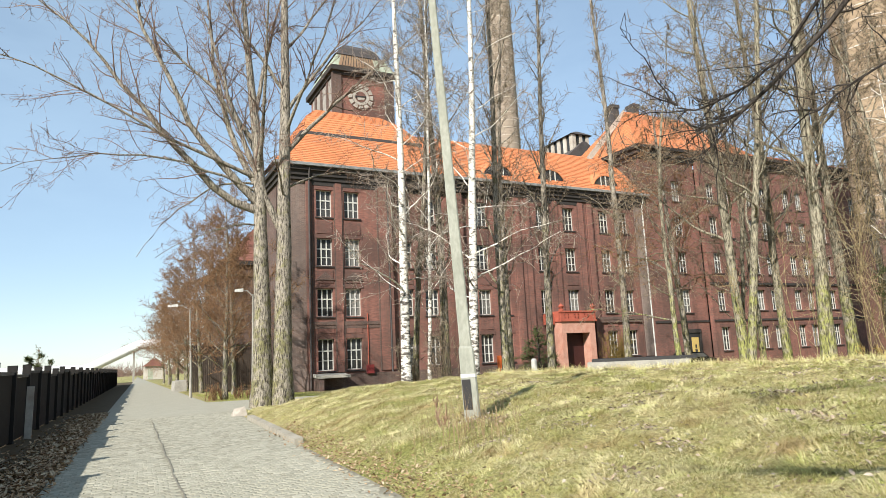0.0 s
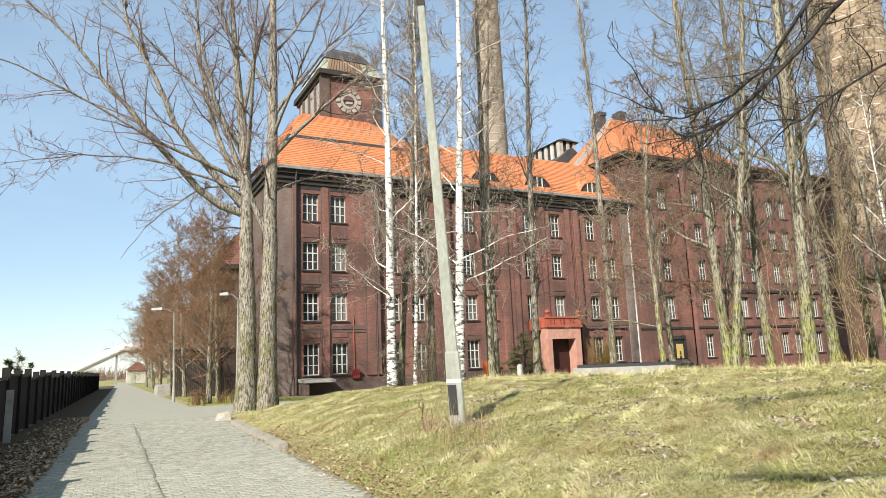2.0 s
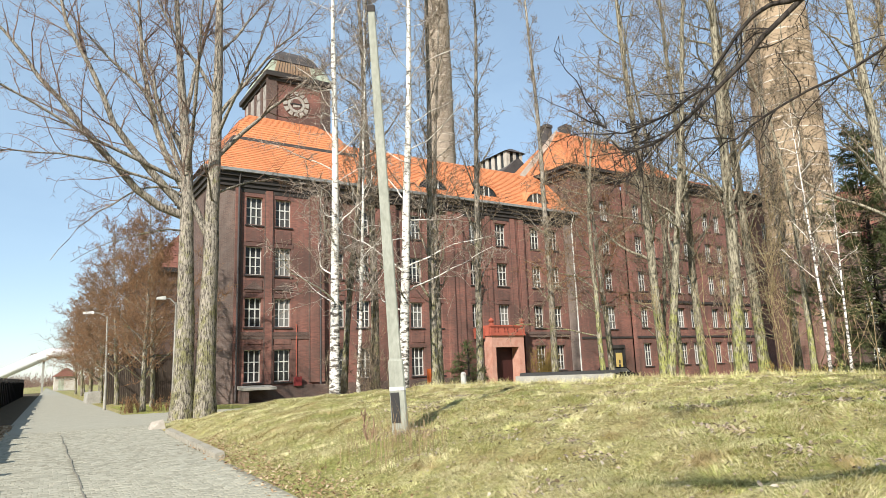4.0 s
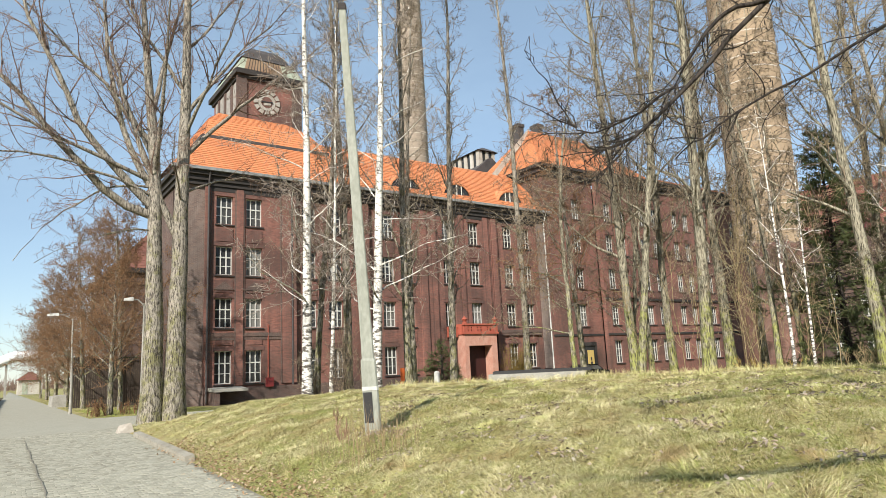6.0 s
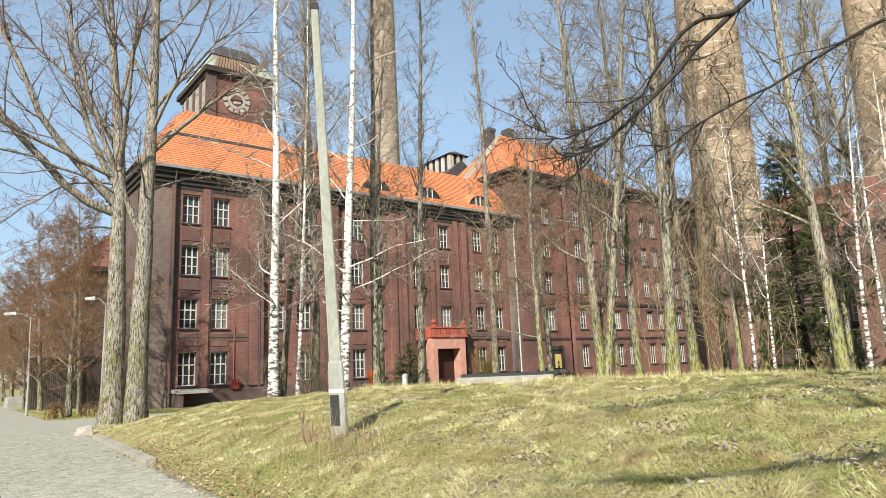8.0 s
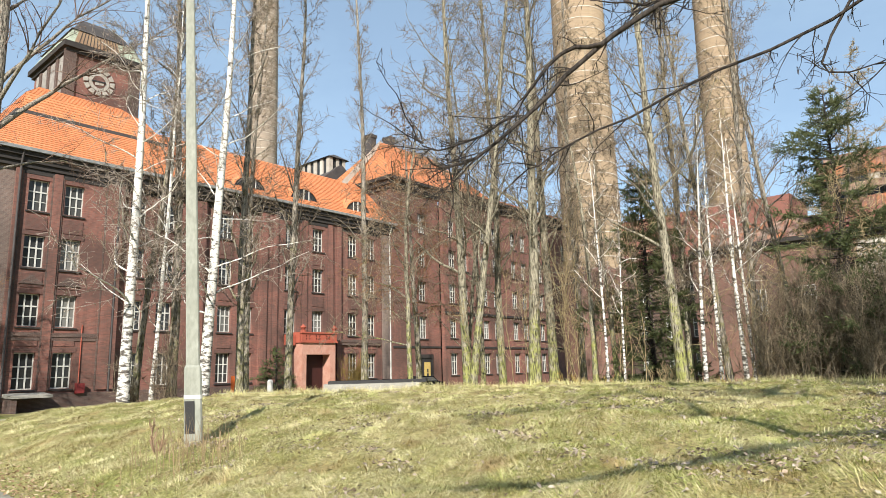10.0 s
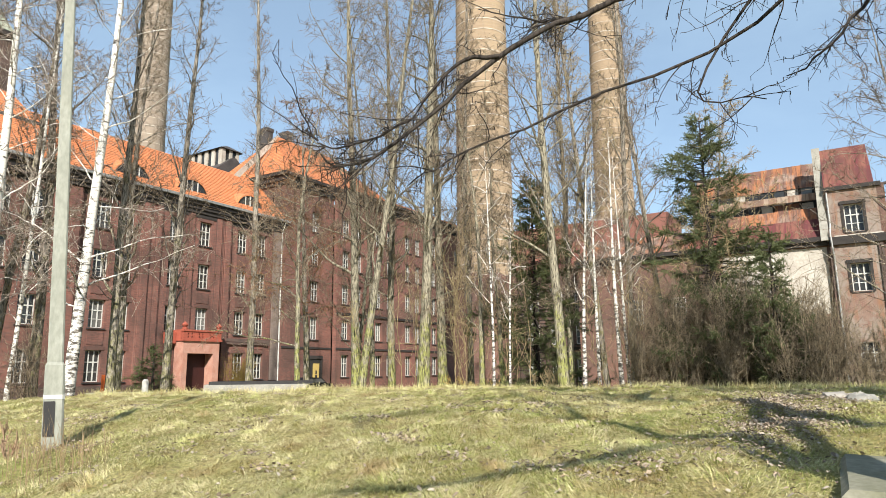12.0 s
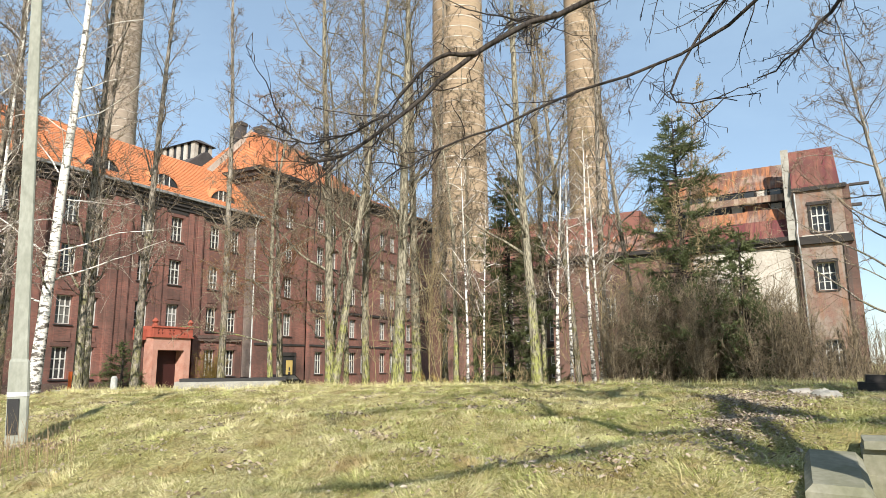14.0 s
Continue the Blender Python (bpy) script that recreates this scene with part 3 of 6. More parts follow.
for k in range(12):
    x = TX0 + 0.6 + k * 0.27
    f_ = (x - TX0 - 0.3) / 3.4
    bpart("tower_skirt_seam", Geo().hexa([(x, TY0 - 0.45, 28.1), (x + 0.05, TY0 - 0.45, 28.1), (x + 0.05, TY0 - 0.38, 28.1), (x, TY0 - 0.38, 28.1)],
                                         [(x + 0.5 - 0.5 * f_, TY0 + 0.27, 29.5), (x + 0.55 - 0.5 * f_, TY0 + 0.27, 29.5), (x + 0.55 - 0.5 * f_, TY0 + 0.34, 29.5), (x + 0.5 - 0.5 * f_, TY0 + 0.34, 29.5)]), STONE_DARK)
bpart("tower_cap", Geo().hexa(c(0.2, 29.5), c(0.45, 29.7)).hexa(c(0.55, 29.7), c(1.0, 30.6)).hexa(c(1.0, 30.6), c(1.7, 31.2)).hexa(c(1.7, 31.2), c(2.5, 31.5)), BLUE_GREY)
cx, cz = 19.75, 25.45
for i in range(12):
    a = i * math.pi / 6
    u, v = Vector((math.sin(a), 0, math.cos(a))), Vector((math.cos(a), 0, -math.sin(a)))
    o_ = Vector((cx, TY0 - 0.1, cz))
    for r0_, r1_, w0, w1 in ((0.84, 1.2, 0.15, 0.24),):
        q = [o_ + u * r0_ - v * w0, o_ + u * r0_ + v * w0, o_ + u * r1_ + v * w1, o_ + u * r1_ - v * w1]
        bpart("clock_mark", Geo().hexa([p + Vector((0, 0.11, 0)) for p in q], q), CLOCK_PALE)
bpart("clock_ring", Geo().tube([(cx, TY0 - 0.05, cz), (cx, TY0 + 0.02, cz)], [0.8, 0.8], 24), CLOCK_PALE)
bpart("clock_hub", Geo().tube([(cx, TY0 - 0.07, cz), (cx, TY0 + 0.02, cz)], [0.52, 0.52], 24), SHADE_BRICK)
bpart("clock_plate", Geo().hexa([(cx - 0.3, TY0 - 0.1, cz - 0.34), (cx + 0.34, TY0 - 0.1, cz - 0.22), (cx + 0.34, TY0 - 0.071, cz - 0.22), (cx - 0.3, TY0 - 0.071, cz - 0.34)], [(cx - 0.34, TY0 - 0.1, cz + 0.02), (cx + 0.4, TY0 - 0.1, cz + 0.12), (cx + 0.4, TY0 - 0.071, cz + 0.12), (cx - 0.34, TY0 - 0.071, cz + 0.02)]), CLOCK_PALE)
bpart("clock_hand", Geo().hexa([(cx - 0.6, TY0 - 0.14, cz - 0.08), (cx + 0.5, TY0 - 0.14, cz - 0.02), (cx + 0.5, TY0 - 0.1, cz - 0.02), (cx - 0.6, TY0 - 0.1, cz - 0.08)],
                               [(cx - 0.6, TY0 - 0.14, cz + 0.02), (cx + 0.5, TY0 - 0.14, cz + 0.1), (cx + 0.5, TY0 - 0.1, cz + 0.1), (cx - 0.6, TY0 - 0.1, cz + 0.02)]), BLACK)
# taller block beside it
TALL = 20.4
facade(46.3, 53.6, YF - 0.25, -0.4, TALL, [50.9], RED_BRICK, rows=(6.05, 9.85, 13.6, 17.2))
facade(53.6, 86, YF - 0.9, -0.4, TALL, [55.1, 57.3, 61.0, 63.2, 67.0, 69.2, 73.0, 75.2, 79, 81.2], RED_BRICK, rows=(2.2, 6.05, 9.85, 13.6, 17.2))
bpart("side_wall", Geo().box(46.3, 46.8, YF + 0.26, 62, -0.4, TALL), DARK_BRICK)
bpart("side_wall", Geo().box(85.5, 86, YF - 0.39, 62, -0.4, TALL), DARK_BRICK)
for dy, z0, z1 in ((0.2, 20.3, 20.7), (0.45, 20.7, 21.2), (0.75, 21.2, 21.55)):
    bpart("cornice", Geo().box(46.3 - dy, 54.2, YF - 0.25 - dy, YF + 0.2, z0, z1), STONE_DARK)
    bpart("cornice", Geo().box(46.3 - dy, 46.8, YF + 0.21, 62, z0, z1), STONE_DARK)
    bpart("cornice", Geo().box(54.21, 86, YF - 0.9 - dy, YF - 0.3, z0, z1), STONE_DARK)
bpart("string_course", Geo().box(53.6, 86, YF - 1.05, YF - 0.9, 7.6, 7.85), STONE_DARK)
bpart("string_course", Geo().box(53.6, 86, YF - 1.0, YF - 0.9, 3.9, 4.1).box(46.4, 53.6, YF - 0.33, YF - 0.25, 3.9, 4.1), STONE_DARK)
bpart("roof", roof_slope((45.5, YF - 1.0, 21.5), (64, YF - 1.0, 21.5), (50.0, 52.5, 27.6), (58.5, 52.5, 27.6)), TILES)
bpart("roof", roof_slope((45.5, 58, 21.5), (45.5, YF - 1.0, 21.5), (50.0, 52.5, 27.6), (50.0, 52.4, 27.6)), TILES)
bpart("roof", roof_slope((64, 58, 21.5), (45.5, 58, 21.5), (58.5, 52.5, 27.6), (50, 52.5, 27.6)), TILES)
bpart("roof", roof_slope((60, YF - 1.6, 21.5), (86.5, YF - 1.6, 21.5), (62, 51.5, 24.2), (86.5, 51.5, 24.2)), TILES)
# parapet of the fire wall and chimneys behind the long roof
bpart("parapet", Geo().hexa([(43.6, 51.5, 21.0), (43.9, 51.5, 21.0), (50.3, 52.3, 27.4), (50.0, 52.3, 27.4)],
                            [(43.4, 51.5, 21.35), (43.8, 51.7, 21.4), (50.1, 52.5, 27.75), (49.8, 52.3, 27.7)]), PLASTER)
for x, z in ((48.9, 28.2), (51.9, 28.7)):
    bpart("chimney_stack", Geo().box(x - 0.42, x + 0.42, 52.5, 53.6, 21, z).box(x - 0.5, x + 0.5, 52.4, 53.7, z - 0.35, z + 0.02), BLUE_GREY)
# roof lantern of the hall behind
bpart("rear_roof", Geo().hexa([(43.5, 57.6, 21.8), (53.5, 57.6, 21.8), (53.5, 80, 21.8), (43.5, 80, 21.8)], [(48.3, 57.6, 25.6), (48.7, 57.6, 25.6), (48.7, 80, 25.6), (48.3, 80, 25.6)]), BLUE_GREY)
lantern = bpart("lantern", Geo().hexa([(46.9, 58.0, 26.6), (50.1, 58.0, 26.6), (50.1, 66, 26.6), (46.9, 66, 26.6)], [(48.3, 58.8, 27.2), (48.7, 58.8, 27.2), (48.7, 66, 27.2), (48.3, 66, 27.2)]), BLUE_GREY)
part("lantern_glazing", Geo().box(47.3, 49.7, 58.4, 65.8, 24.5, 26.6), GLASS, lantern)
for i in range(7):
    part("lantern_post", Geo().box(47.15, 47.29, 58.2 + i * 1.2, 58.75 + i * 1.2, 24.5, 26.6), PLASTER, lantern)
for i in range(3):
    part("lantern_post", Geo().box(47.35 + i * 0.95, 47.75 + i * 0.95, 58.25, 58.39, 24.5, 26.6), PLASTER, lantern)
# basement porch, meter box and its pipe
bpart("porch_roof", Geo().hexa([(13.1, 45.6, 0.55), (15.4, 45.6, 0.55), (15.4, YF - 0.21, 0.6), (13.1, YF - 0.21, 0.6)], [(13.1, 45.6, 0.72), (15.4, 45.6, 0.72), (15.4, YF - 0.21, 0.85), (13.1, YF - 0.21, 0.85)]), CONCRETE)
bpart("porch_wall", Geo().box(13.2, 13.5, 45.7, YF - 0.21, -0.4, 0.55), DARK_BRICK)
bpart("meter_box", Geo().box(17.2, 17.75, YF - 0.4, YF - 0.2, 0.7, 1.35), plain_mat("red_paint", (0.2, 0.03, 0.03), None, 0.5, 4))
bpart("conduit", Geo().tube([(17.45, YF - 0.06, 1.35), (17.45, YF - 0.06, 5.2)], [0.035] * 2, 6), TERRA)
# eyebrow dormers over the eave
for x in (29.9, 35.5, 42.0):
    g = Geo()
    arc = [(x + 1.6 * math.cos(a), 16.75 + 1.5 * math.sin(a)) for a in np.linspace(0, math.pi, 11)]
    for (xa, za), (xb, zb) in zip(arc, arc[1:]):
        g.face((xa, 47.3, za), (xb, 47.3, zb), (xb, 50.2, zb + 0.75), (xa, 50.2, za + 0.75))
        g.face((xa, 47.3, za), (xa, 47.3, za - 0.14), (xb, 47.3, zb - 0.14), (xb, 47.3, zb))
    d = bpart("dormer", g, TILES)
    part("dormer_window", Geo().face(*[(a, 47.42, b) for a, b in arc]), GLASS, d)
    part("dormer_bar", Geo().box(x - 0.06, x + 0.06, 47.34, 47.4, 16.75, 18.1).box(x - 0.6, x - 0.52, 47.34, 47.4, 16.75, 18.0).box(x + 0.52, x + 0.6, 47.34, 47.4, 16.75, 18.0), WHITE_PAINT, d)
# entrance portal with balcony
PX0, PX1, PY = 34.6, 38.2, 46.1
bpart("portal", Geo().box(PX0, PX0 + 0.45, PY, YF - 0.2, -0.4, 3.2).box(PX1 - 0.6, PX1, PY, YF - 0.2, -0.4, 3.2).box(PX0, PX1, PY, YF - 0.2, 3.2, 4.2), PINK_STONE)
bal = Geo().box(PX0 - 0.16, PX1 + 0.16, PY - 0.16, PY + 0.15, 4.2, 4.34).box(PX0 - 0.16, PX1 + 0.16, PY - 0.16, PY + 0.15, 4.98, 5.12)
cuts = []
for k in range(9):
    x = PX0 + 0.3 + k * 0.36
    if k % 3 != 2:
        cuts += [(x, x + 0.15, 4.46, 4.6), (x, x + 0.15, 4.7, 4.84)]
screen_ = holed_wall(PX0 - 0.1, PX1 + 0.1, PY - 0.08, 4.34, 4.98, cuts, 0.16)
n_ = len(bal.v)
bal.v += screen_.v
bal.f += [tuple(n_ + q for q in f_) for f_ in screen_.f]
bal.box(PX0 - 0.1, PX0 + 0.15, PY + 0.15, YF, 4.2, 5.12).box(PX1 - 0.15, PX1 + 0.1, PY + 0.15, YF, 4.2, 5.12)
bpart("balcony", bal, TERRA)
bpart("portal_side", Geo().box(PX0 - 1.1, PX0 - 0.12, YF - 0.5, YF - 0.2, 4.0, 4.9), TERRA)
for x in (PX0 + 0.1, PX1 - 0.1):
    bpart("finial", Geo().tube([(x, PY + 0.05, 5.1), (x, PY + 0.05, 5.25), (x, PY + 0.05, 5.3), (x, PY + 0.05, 5.5), (x, PY + 0.05, 5.75)], [0.22, 0.24, 0.12, 0.27, 0.06], 10), TERRA)
bpart("entrance_door", Geo().box(PX0 + 0.45, PX1 - 0.6, YF - 0.28, YF - 0.21, -0.4, 3.15), plain_mat("dark_red_door", (0.05, 0.014, 0.011), (0.03, 0.01, 0.009), 0.6, 3))
# side door with yellow board
bpart("door_surround", Geo().box(50.1, 50.3, YF - 0.38, YF - 0.25, -0.3, 2.9).box(52.0, 52.2, YF - 0.38, YF - 0.25, -0.3, 2.9).box(50.1, 52.2, YF - 0.42, YF - 0.25, 2.9, 3.25), STONE_DARK)
bpart("door", Geo().box(50.3, 52.0, YF - 0.3, YF - 0.26, -0.3, 2.9), BLACK)
yb = bpart("notice_board", Geo().box(50.85, 51.75, YF - 0.36, YF - 0.31, -0.1, 2.45), YELLOW)
part("dark_symbol", Geo().box(51.15, 51.45, YF - 0.375, YF - 0.362, 0.9, 1.3).box(51.2, 51.4, YF - 0.375, YF - 0.362, 1.4, 1.75), BLACK, yb)

# ---- far chimneys ----
IRON_BAND = plain_mat("pale_iron_band", (0.62, 0.58, 0.52), (0.34, 0.27, 0.2), 0.7, 1.2)

GREY_STACK = brick_mat("sooty_chimney_brick", (0.32, 0.255, 0.19), (0.24, 0.19, 0.145), (0.3, 0.25, 0.2), 0.4, (0.15, 0.12, 0.095))


def chimney(x, y, r0, r1, h, bands, base=None, brick=PALE_BRICK):
    t = thing("chimney", "tall round pale brick factory chimney with iron bands", "chimney", "factory chimneys", (x, y, -0.3))
    n = 14
    part("shaft", Geo().tube([(0, 0, h * i / n) for i in range(n + 1)], [r0 + (r1 - r0) * i / n for i in range(n + 1)], 40), brick, t, smooth=True)
    for i in range(bands):
        z = 6 + i * (h - 6) / bands
        r = r0 + (r1 - r0) * z / h
        part("band", Geo().tube([(0, 0, z - 0.042), (0, 0, z + 0.042)], [r + 0.03] * 2, 40), IRON_BAND, t)
    if base:
        part("base", Geo().tube([(0, 0, 0), (0, 0, base[1]), (0, 0, base[1] + 0.5)], [base[0], base[0] * 0.99, r0], 8), BASE_BRICK, t)
    return t


chimney(55.0, 29.1, 2.88, 2.2, 75, 62, (3.2, 10.2))
chimney(61.2, 93.6, 2.9, 1.9, 95, 64, brick=GREY_STACK)
chimney(71.9, 21.4, 2.45, 1.5, 68, 52)

# ---- power house ----
ph = thing("power_house", "derelict brick power house with rusted sheet roof", "building", at=(62, 10, -0.3))
PO = (-62, -10, 0.3)


def ppart(name, geo, mat):
    o = part(name, geo, mat, ph)
    o.location = PO
    return o


PXF = 57.6


def patched_mat():
    """Old brick with grey render that has come off in ragged patches and rust runs."""
    m = Mat("patched_brick", 0.9)
    v = wall_coord(m)
    b = m.node("TexBrick")
    m.link(v, b.inputs["Vector"])
    b.inputs["Scale"].default_value = 1.0
    b.inputs["Brick Width"].default_value, b.inputs["Row Height"].default_value = 0.26, 0.077
    b.inputs["Mortar Size"].default_value = 0.01
    b.inputs["Color1"].default_value, b.inputs["Color2"].default_value = (0.21, 0.112, 0.082, 1), (0.15, 0.082, 0.063, 1)
    b.inputs["Mortar"].default_value = (0.25, 0.2, 0.16, 1)
    patch = m.noise(m.coord(), 0.55, 6, 0.68)
    run = m.noise(m.scaled(m.coord(), (1.4, 1.4, 0.18)), 1.3, 5, 0.7)
    col = m.mix(m.ramp(patch, [(0.42, (0, 0, 0)), (0.5, (0.8,) * 3)]), b.outputs["Color"], (0.255, 0.215, 0.18))
    col = m.mix(m.ramp(run, [(0.52, (0, 0, 0)), (0.66, (0.7,) * 3)]), col, (0.25, 0.12, 0.06))
    col = m.mix(m.ramp(m.noise(m.coord(), 6, 4), [(0.5, (0, 0, 0)), (0.75, (0.5,) * 3)]), col, (0.09, 0.07, 0.06))
    m.colour(col)
    m.bump(patch, 0.4, 0.03)
    return m.m


OLD_WALL = patched_mat()


def face_x(y0, y1, x, z0, z1, holes, thick=0.5):
    """A wall that faces -x with openings (y0, y1, z0, z1)."""
    g = holed_wall(-y1, -y0, x, z0, z1, [(-b, -a, c_, d_) for a, b, c_, d_ in holes], thick)
    g.v = [(q[1], -q[0], q[2]) for q in g.v]
    return g


ppart("wall", face_x(0.8, 21, PXF, -0.4, 11.0, []), BASE_BRICK)
ppart("plaster_patch", Geo().box(PXF - 0.02, PXF + 0.1, 1.0, 8.5, 5.5, 10.6), PLASTER)
ppart("cornice", Geo().box(PXF - 0.35, PXF + 0.2, 0.9, 21, 10.7, 11.0), STONE_DARK)
ppart("cornice", Geo().box(PXF - 0.6, PXF + 0.2, 0.9, 21, 11.0, 11.35), STONE_DARK)
ppart("roof", Geo().hexa([(PXF - 0.3, 0.9, 11.4), (PXF + 1.2, 0.9, 11.4), (PXF + 1.2, 10.5, 11.4), (PXF - 0.3, 10.5, 11.4)], [(PXF + 0.7, 0.9, 13.0), (PXF + 1.2, 0.9, 13.0), (PXF + 1.2, 10.5, 13.0), (PXF + 0.7, 10.5, 13.0)]), MAROON)
ppart("roof", Geo().hexa([(PXF + 2.2, 0.9, 16.0), (PXF + 8, 0.9, 17.2), (PXF + 8, 10.5, 17.2), (PXF + 2.2, 10.5, 16.0)], [(PXF + 3.2, 0.9, 18.2), (PXF + 8, 0.9, 18.4), (PXF + 8, 10.5, 18.4), (PXF + 3.2, 10.5, 18.2)]), RUST)
ppart("clerestory", Geo().box(PXF + 2.6, PXF + 2.8, 0.9, 10.5, 13.0, 16.2), STONE_DARK)
SALVAGE = sheet_mat("faded_brown_sheet", (0.23, 0.14, 0.10), (0.33, 0.25, 0.19), (0.15, 0.10, 0.08))
ppart("fascia", Geo().box(PXF + 1.5, PXF + 1.75, 1.4, 10.5, 14.75, 15.3), SALVAGE)
ppart("fascia", Geo().hexa([(PXF + 0.75, 1.4, 13.003), (PXF + 0.95, 1.4, 13.003), (PXF + 0.95, 10.5, 13.003), (PXF + 0.75, 10.5, 13.003)],
                           [(PXF + 1.35, 1.4, 14.05), (PXF + 1.5, 1.4, 14.05), (PXF + 1.5, 10.5, 14.05), (PXF + 1.35, 10.5, 14.05)]), RUST)
for k in range(9):
    y = 1.6 + k * 1.0
    ppart("clerestory_pane", Geo().box(PXF + 2.3, PXF + 2.36, y, y + 0.8, 15.35, 16.0), PLASTER if k % 4 == 1 else GLASS)
    ppart("clerestory_pane", Geo().box(PXF + 2.2, PXF + 2.26, y, y + 0.8, 14.08, 14.72), PLASTER if k % 3 == 0 else GLASS)
    ppart("mullion", Geo().box(PXF + 2.24, PXF + 2.4, y - 0.14, y - 0.05, 13.4, 16.2), STONE_DARK)
ppart("boarded_panel", Geo().box(PXF + 2.1, PXF + 2.19, 2.6, 4.4, 13.9, 14.74), RUST)
ppart("wall", face_x(-2.6, 0.8, PXF - 0.4, -0.4, 15.0, [(-1.61, -0.39, 11.55, 13.65), (-1.61, -0.39, 7.05, 9.15), (-1.61, -0.39, 1.25, 3.35)]), OLD_WALL)
ppart("wall", Geo().box(PXF - 0.39, 72, -3.1, -2.601, -0.4, 15.0), BASE_BRICK)
ppart("cornice", Geo().box(PXF - 0.7, PXF, -3.0, 0.8, 10.6, 11.2), STONE_DARK)
ppart("cornice", Geo().box(PXF - 0.6, PXF, -2.9, 0.8, 14.8, 15.1), STONE_DARK)
ppart("beam_end", Geo().box(PXF - 0.3, PXF + 0.1, -4.4, -3.11, 14.9, 15.05), BLUE_GREY)
ppart("beam_end", Geo().box(PXF - 0.3, PXF + 0.1, -3.8, -3.11, 13.3, 13.5), BLUE_GREY)
for y in (-2.6, 0.5):
    ppart("pilaster", Geo().box(PXF - 0.55, PXF - 0.401, y, y + 0.3, -0.4, 10.6), DARK_BRICK)
ppart("cladding", Geo().hexa([(PXF - 0.6, -2.5, 15.1), (PXF + 1, -2.5, 15.1), (PXF + 1, 0.75, 15.1), (PXF - 0.6, 0.75, 15.1)], [(PXF + 0.6, -2.3, 18.4), (PXF + 1, -2.3, 18.4), (PXF + 1, 0.75, 18.4), (PXF + 0.6, 0.75, 18.4)]), MAROON)
ppart("gable_post", Geo().hexa([(PXF - 0.75, 0.75, 11.0), (PXF + 0.2, 0.75, 11.0), (PXF + 0.2, 1.3, 11.0), (PXF - 0.75, 1.3, 11.0)], [(PXF + 0.4, 0.75, 18.6), (PXF + 0.9, 0.75, 18.6), (PXF + 0.9, 1.3, 18.6), (PXF + 0.4, 1.3, 18.6)]), CONCRETE)
for z in (12.6, 8.1):
    ppart("window_surround", Geo().box(PXF - 0.5, PXF - 0.401, -1.85, 0.0 - 0.15, z + 1.06, z + 1.3).box(PXF - 0.47, PXF - 0.401, -1.8, -1.62, z - 1.1, z + 1.059).box(PXF - 0.47, PXF - 0.401, -0.38, -0.2, z - 1.1, z + 1.059), STONE_DARK)
ppart("ledge", Geo().box(PXF - 0.62, PXF - 0.401, -2.7, 0.4, 11.21, 11.3), PLASTER)
ppart("downpipe", Geo().tube([(PXF - 0.55, 0.62, 14.7), (PXF - 0.6, 0.6, 12.2), (PXF - 0.85, 0.66, 11.5), (PXF - 0.85, 0.6, 10.3), (PXF - 0.65, 0.55, 9.6), (PXF - 0.65, 0.55, 0)], [0.07] * 6, 7), ZINC)
for z in (12.6, 8.1, 2.3):
    wn_ = add_window(WIN, -1.3, 0.0, z, ph, (0, 0, 0))
    wn_.location, wn_.rotation_euler = (PXF - 0.1 - 62, -1.0 - 10, z + 0.3), (0, 0, radians(-90))
ppart("low_roof", Geo().hexa([(PXF - 0.4, 10.6, 11.4), (PXF + 9, 10.6, 11.4), (PXF + 9, 21, 11.4), (PXF - 0.4, 21, 11.4)], [(PXF + 3.5, 10.6, 13.6), (PXF + 9, 10.6, 13.6), (PXF + 9, 21, 13.6), (PXF + 3.5, 21, 13.6)]), RUST)
ppart("end_wall", Geo().box(PXF + 0.4, PXF + 8, 10.51, 10.59, 11.0, 17.5), BASE_BRICK)
# Same dark backing in place of the unlit inside.
ppart("dark_backing", Geo().box(PXF + 1.2, PXF + 1.3, -2.5, 0.7, 0, 15), ROOM_SHADE)

for y in (5.0, 8.6, 12.2, 15.8):
    for z in (2.3, 6.4):
        wn_ = add_window(WIN, 0, 0, z, ph, (0, 0, 0))
        wn_.location, wn_.rotation_euler = (PXF - 0.09 - 62, y - 10, z + 0.3), (0, 0, radians(-90))
# ---- lower hall between chimneys ----
hall = thing("workshop", "low brown brick workshop with red metal eave", "building", at=(66, 24, -0.3))
HO = (-66, -24, 0.3)
for nm, g_, mt in (("wall", Geo().box(60, 60.5, 15, 31, -0.4, 11.0), DARK_BRICK), ("eave", Geo().hexa([(59.5, 15, 11.0), (60.5, 15, 11.0), (60.5, 31, 11.0), (59.5, 31, 11.0)], [(60.2, 15, 12.3), (60.5, 15, 12.3), (60.5, 31, 12.3), (60.2, 31, 12.3)]), MAROON),
                   ("roof", Geo().hexa([(60.6, 14, 11.0), (70, 14, 11.0), (70, 31, 11.0), (60.6, 31, 11.0)], [(64, 14, 16.5), (70, 14, 16.5), (70, 31, 16.5), (64, 31, 16.5)]), OLD_TILES)):
    o = part(nm, g_, mt, hall)
    o.location = HO
for i in range(6):
    for z in (1.6, 5.0, 8.3):
        wn_ = add_window(WIN, 0, 0, z, hall, (0, 0, 0))
        wn_.location, wn_.rotation_euler = (59.91 - 66, 16.6 + i * 2.5 - 24, z + 0.3), (0, 0, radians(-90))
for z in (3.4, 6.8):
    o = part("string_course", Geo().box(59.88, 59.999, 15, 31, z, z + 0.25), STONE_DARK, hall)
    o.location = HO

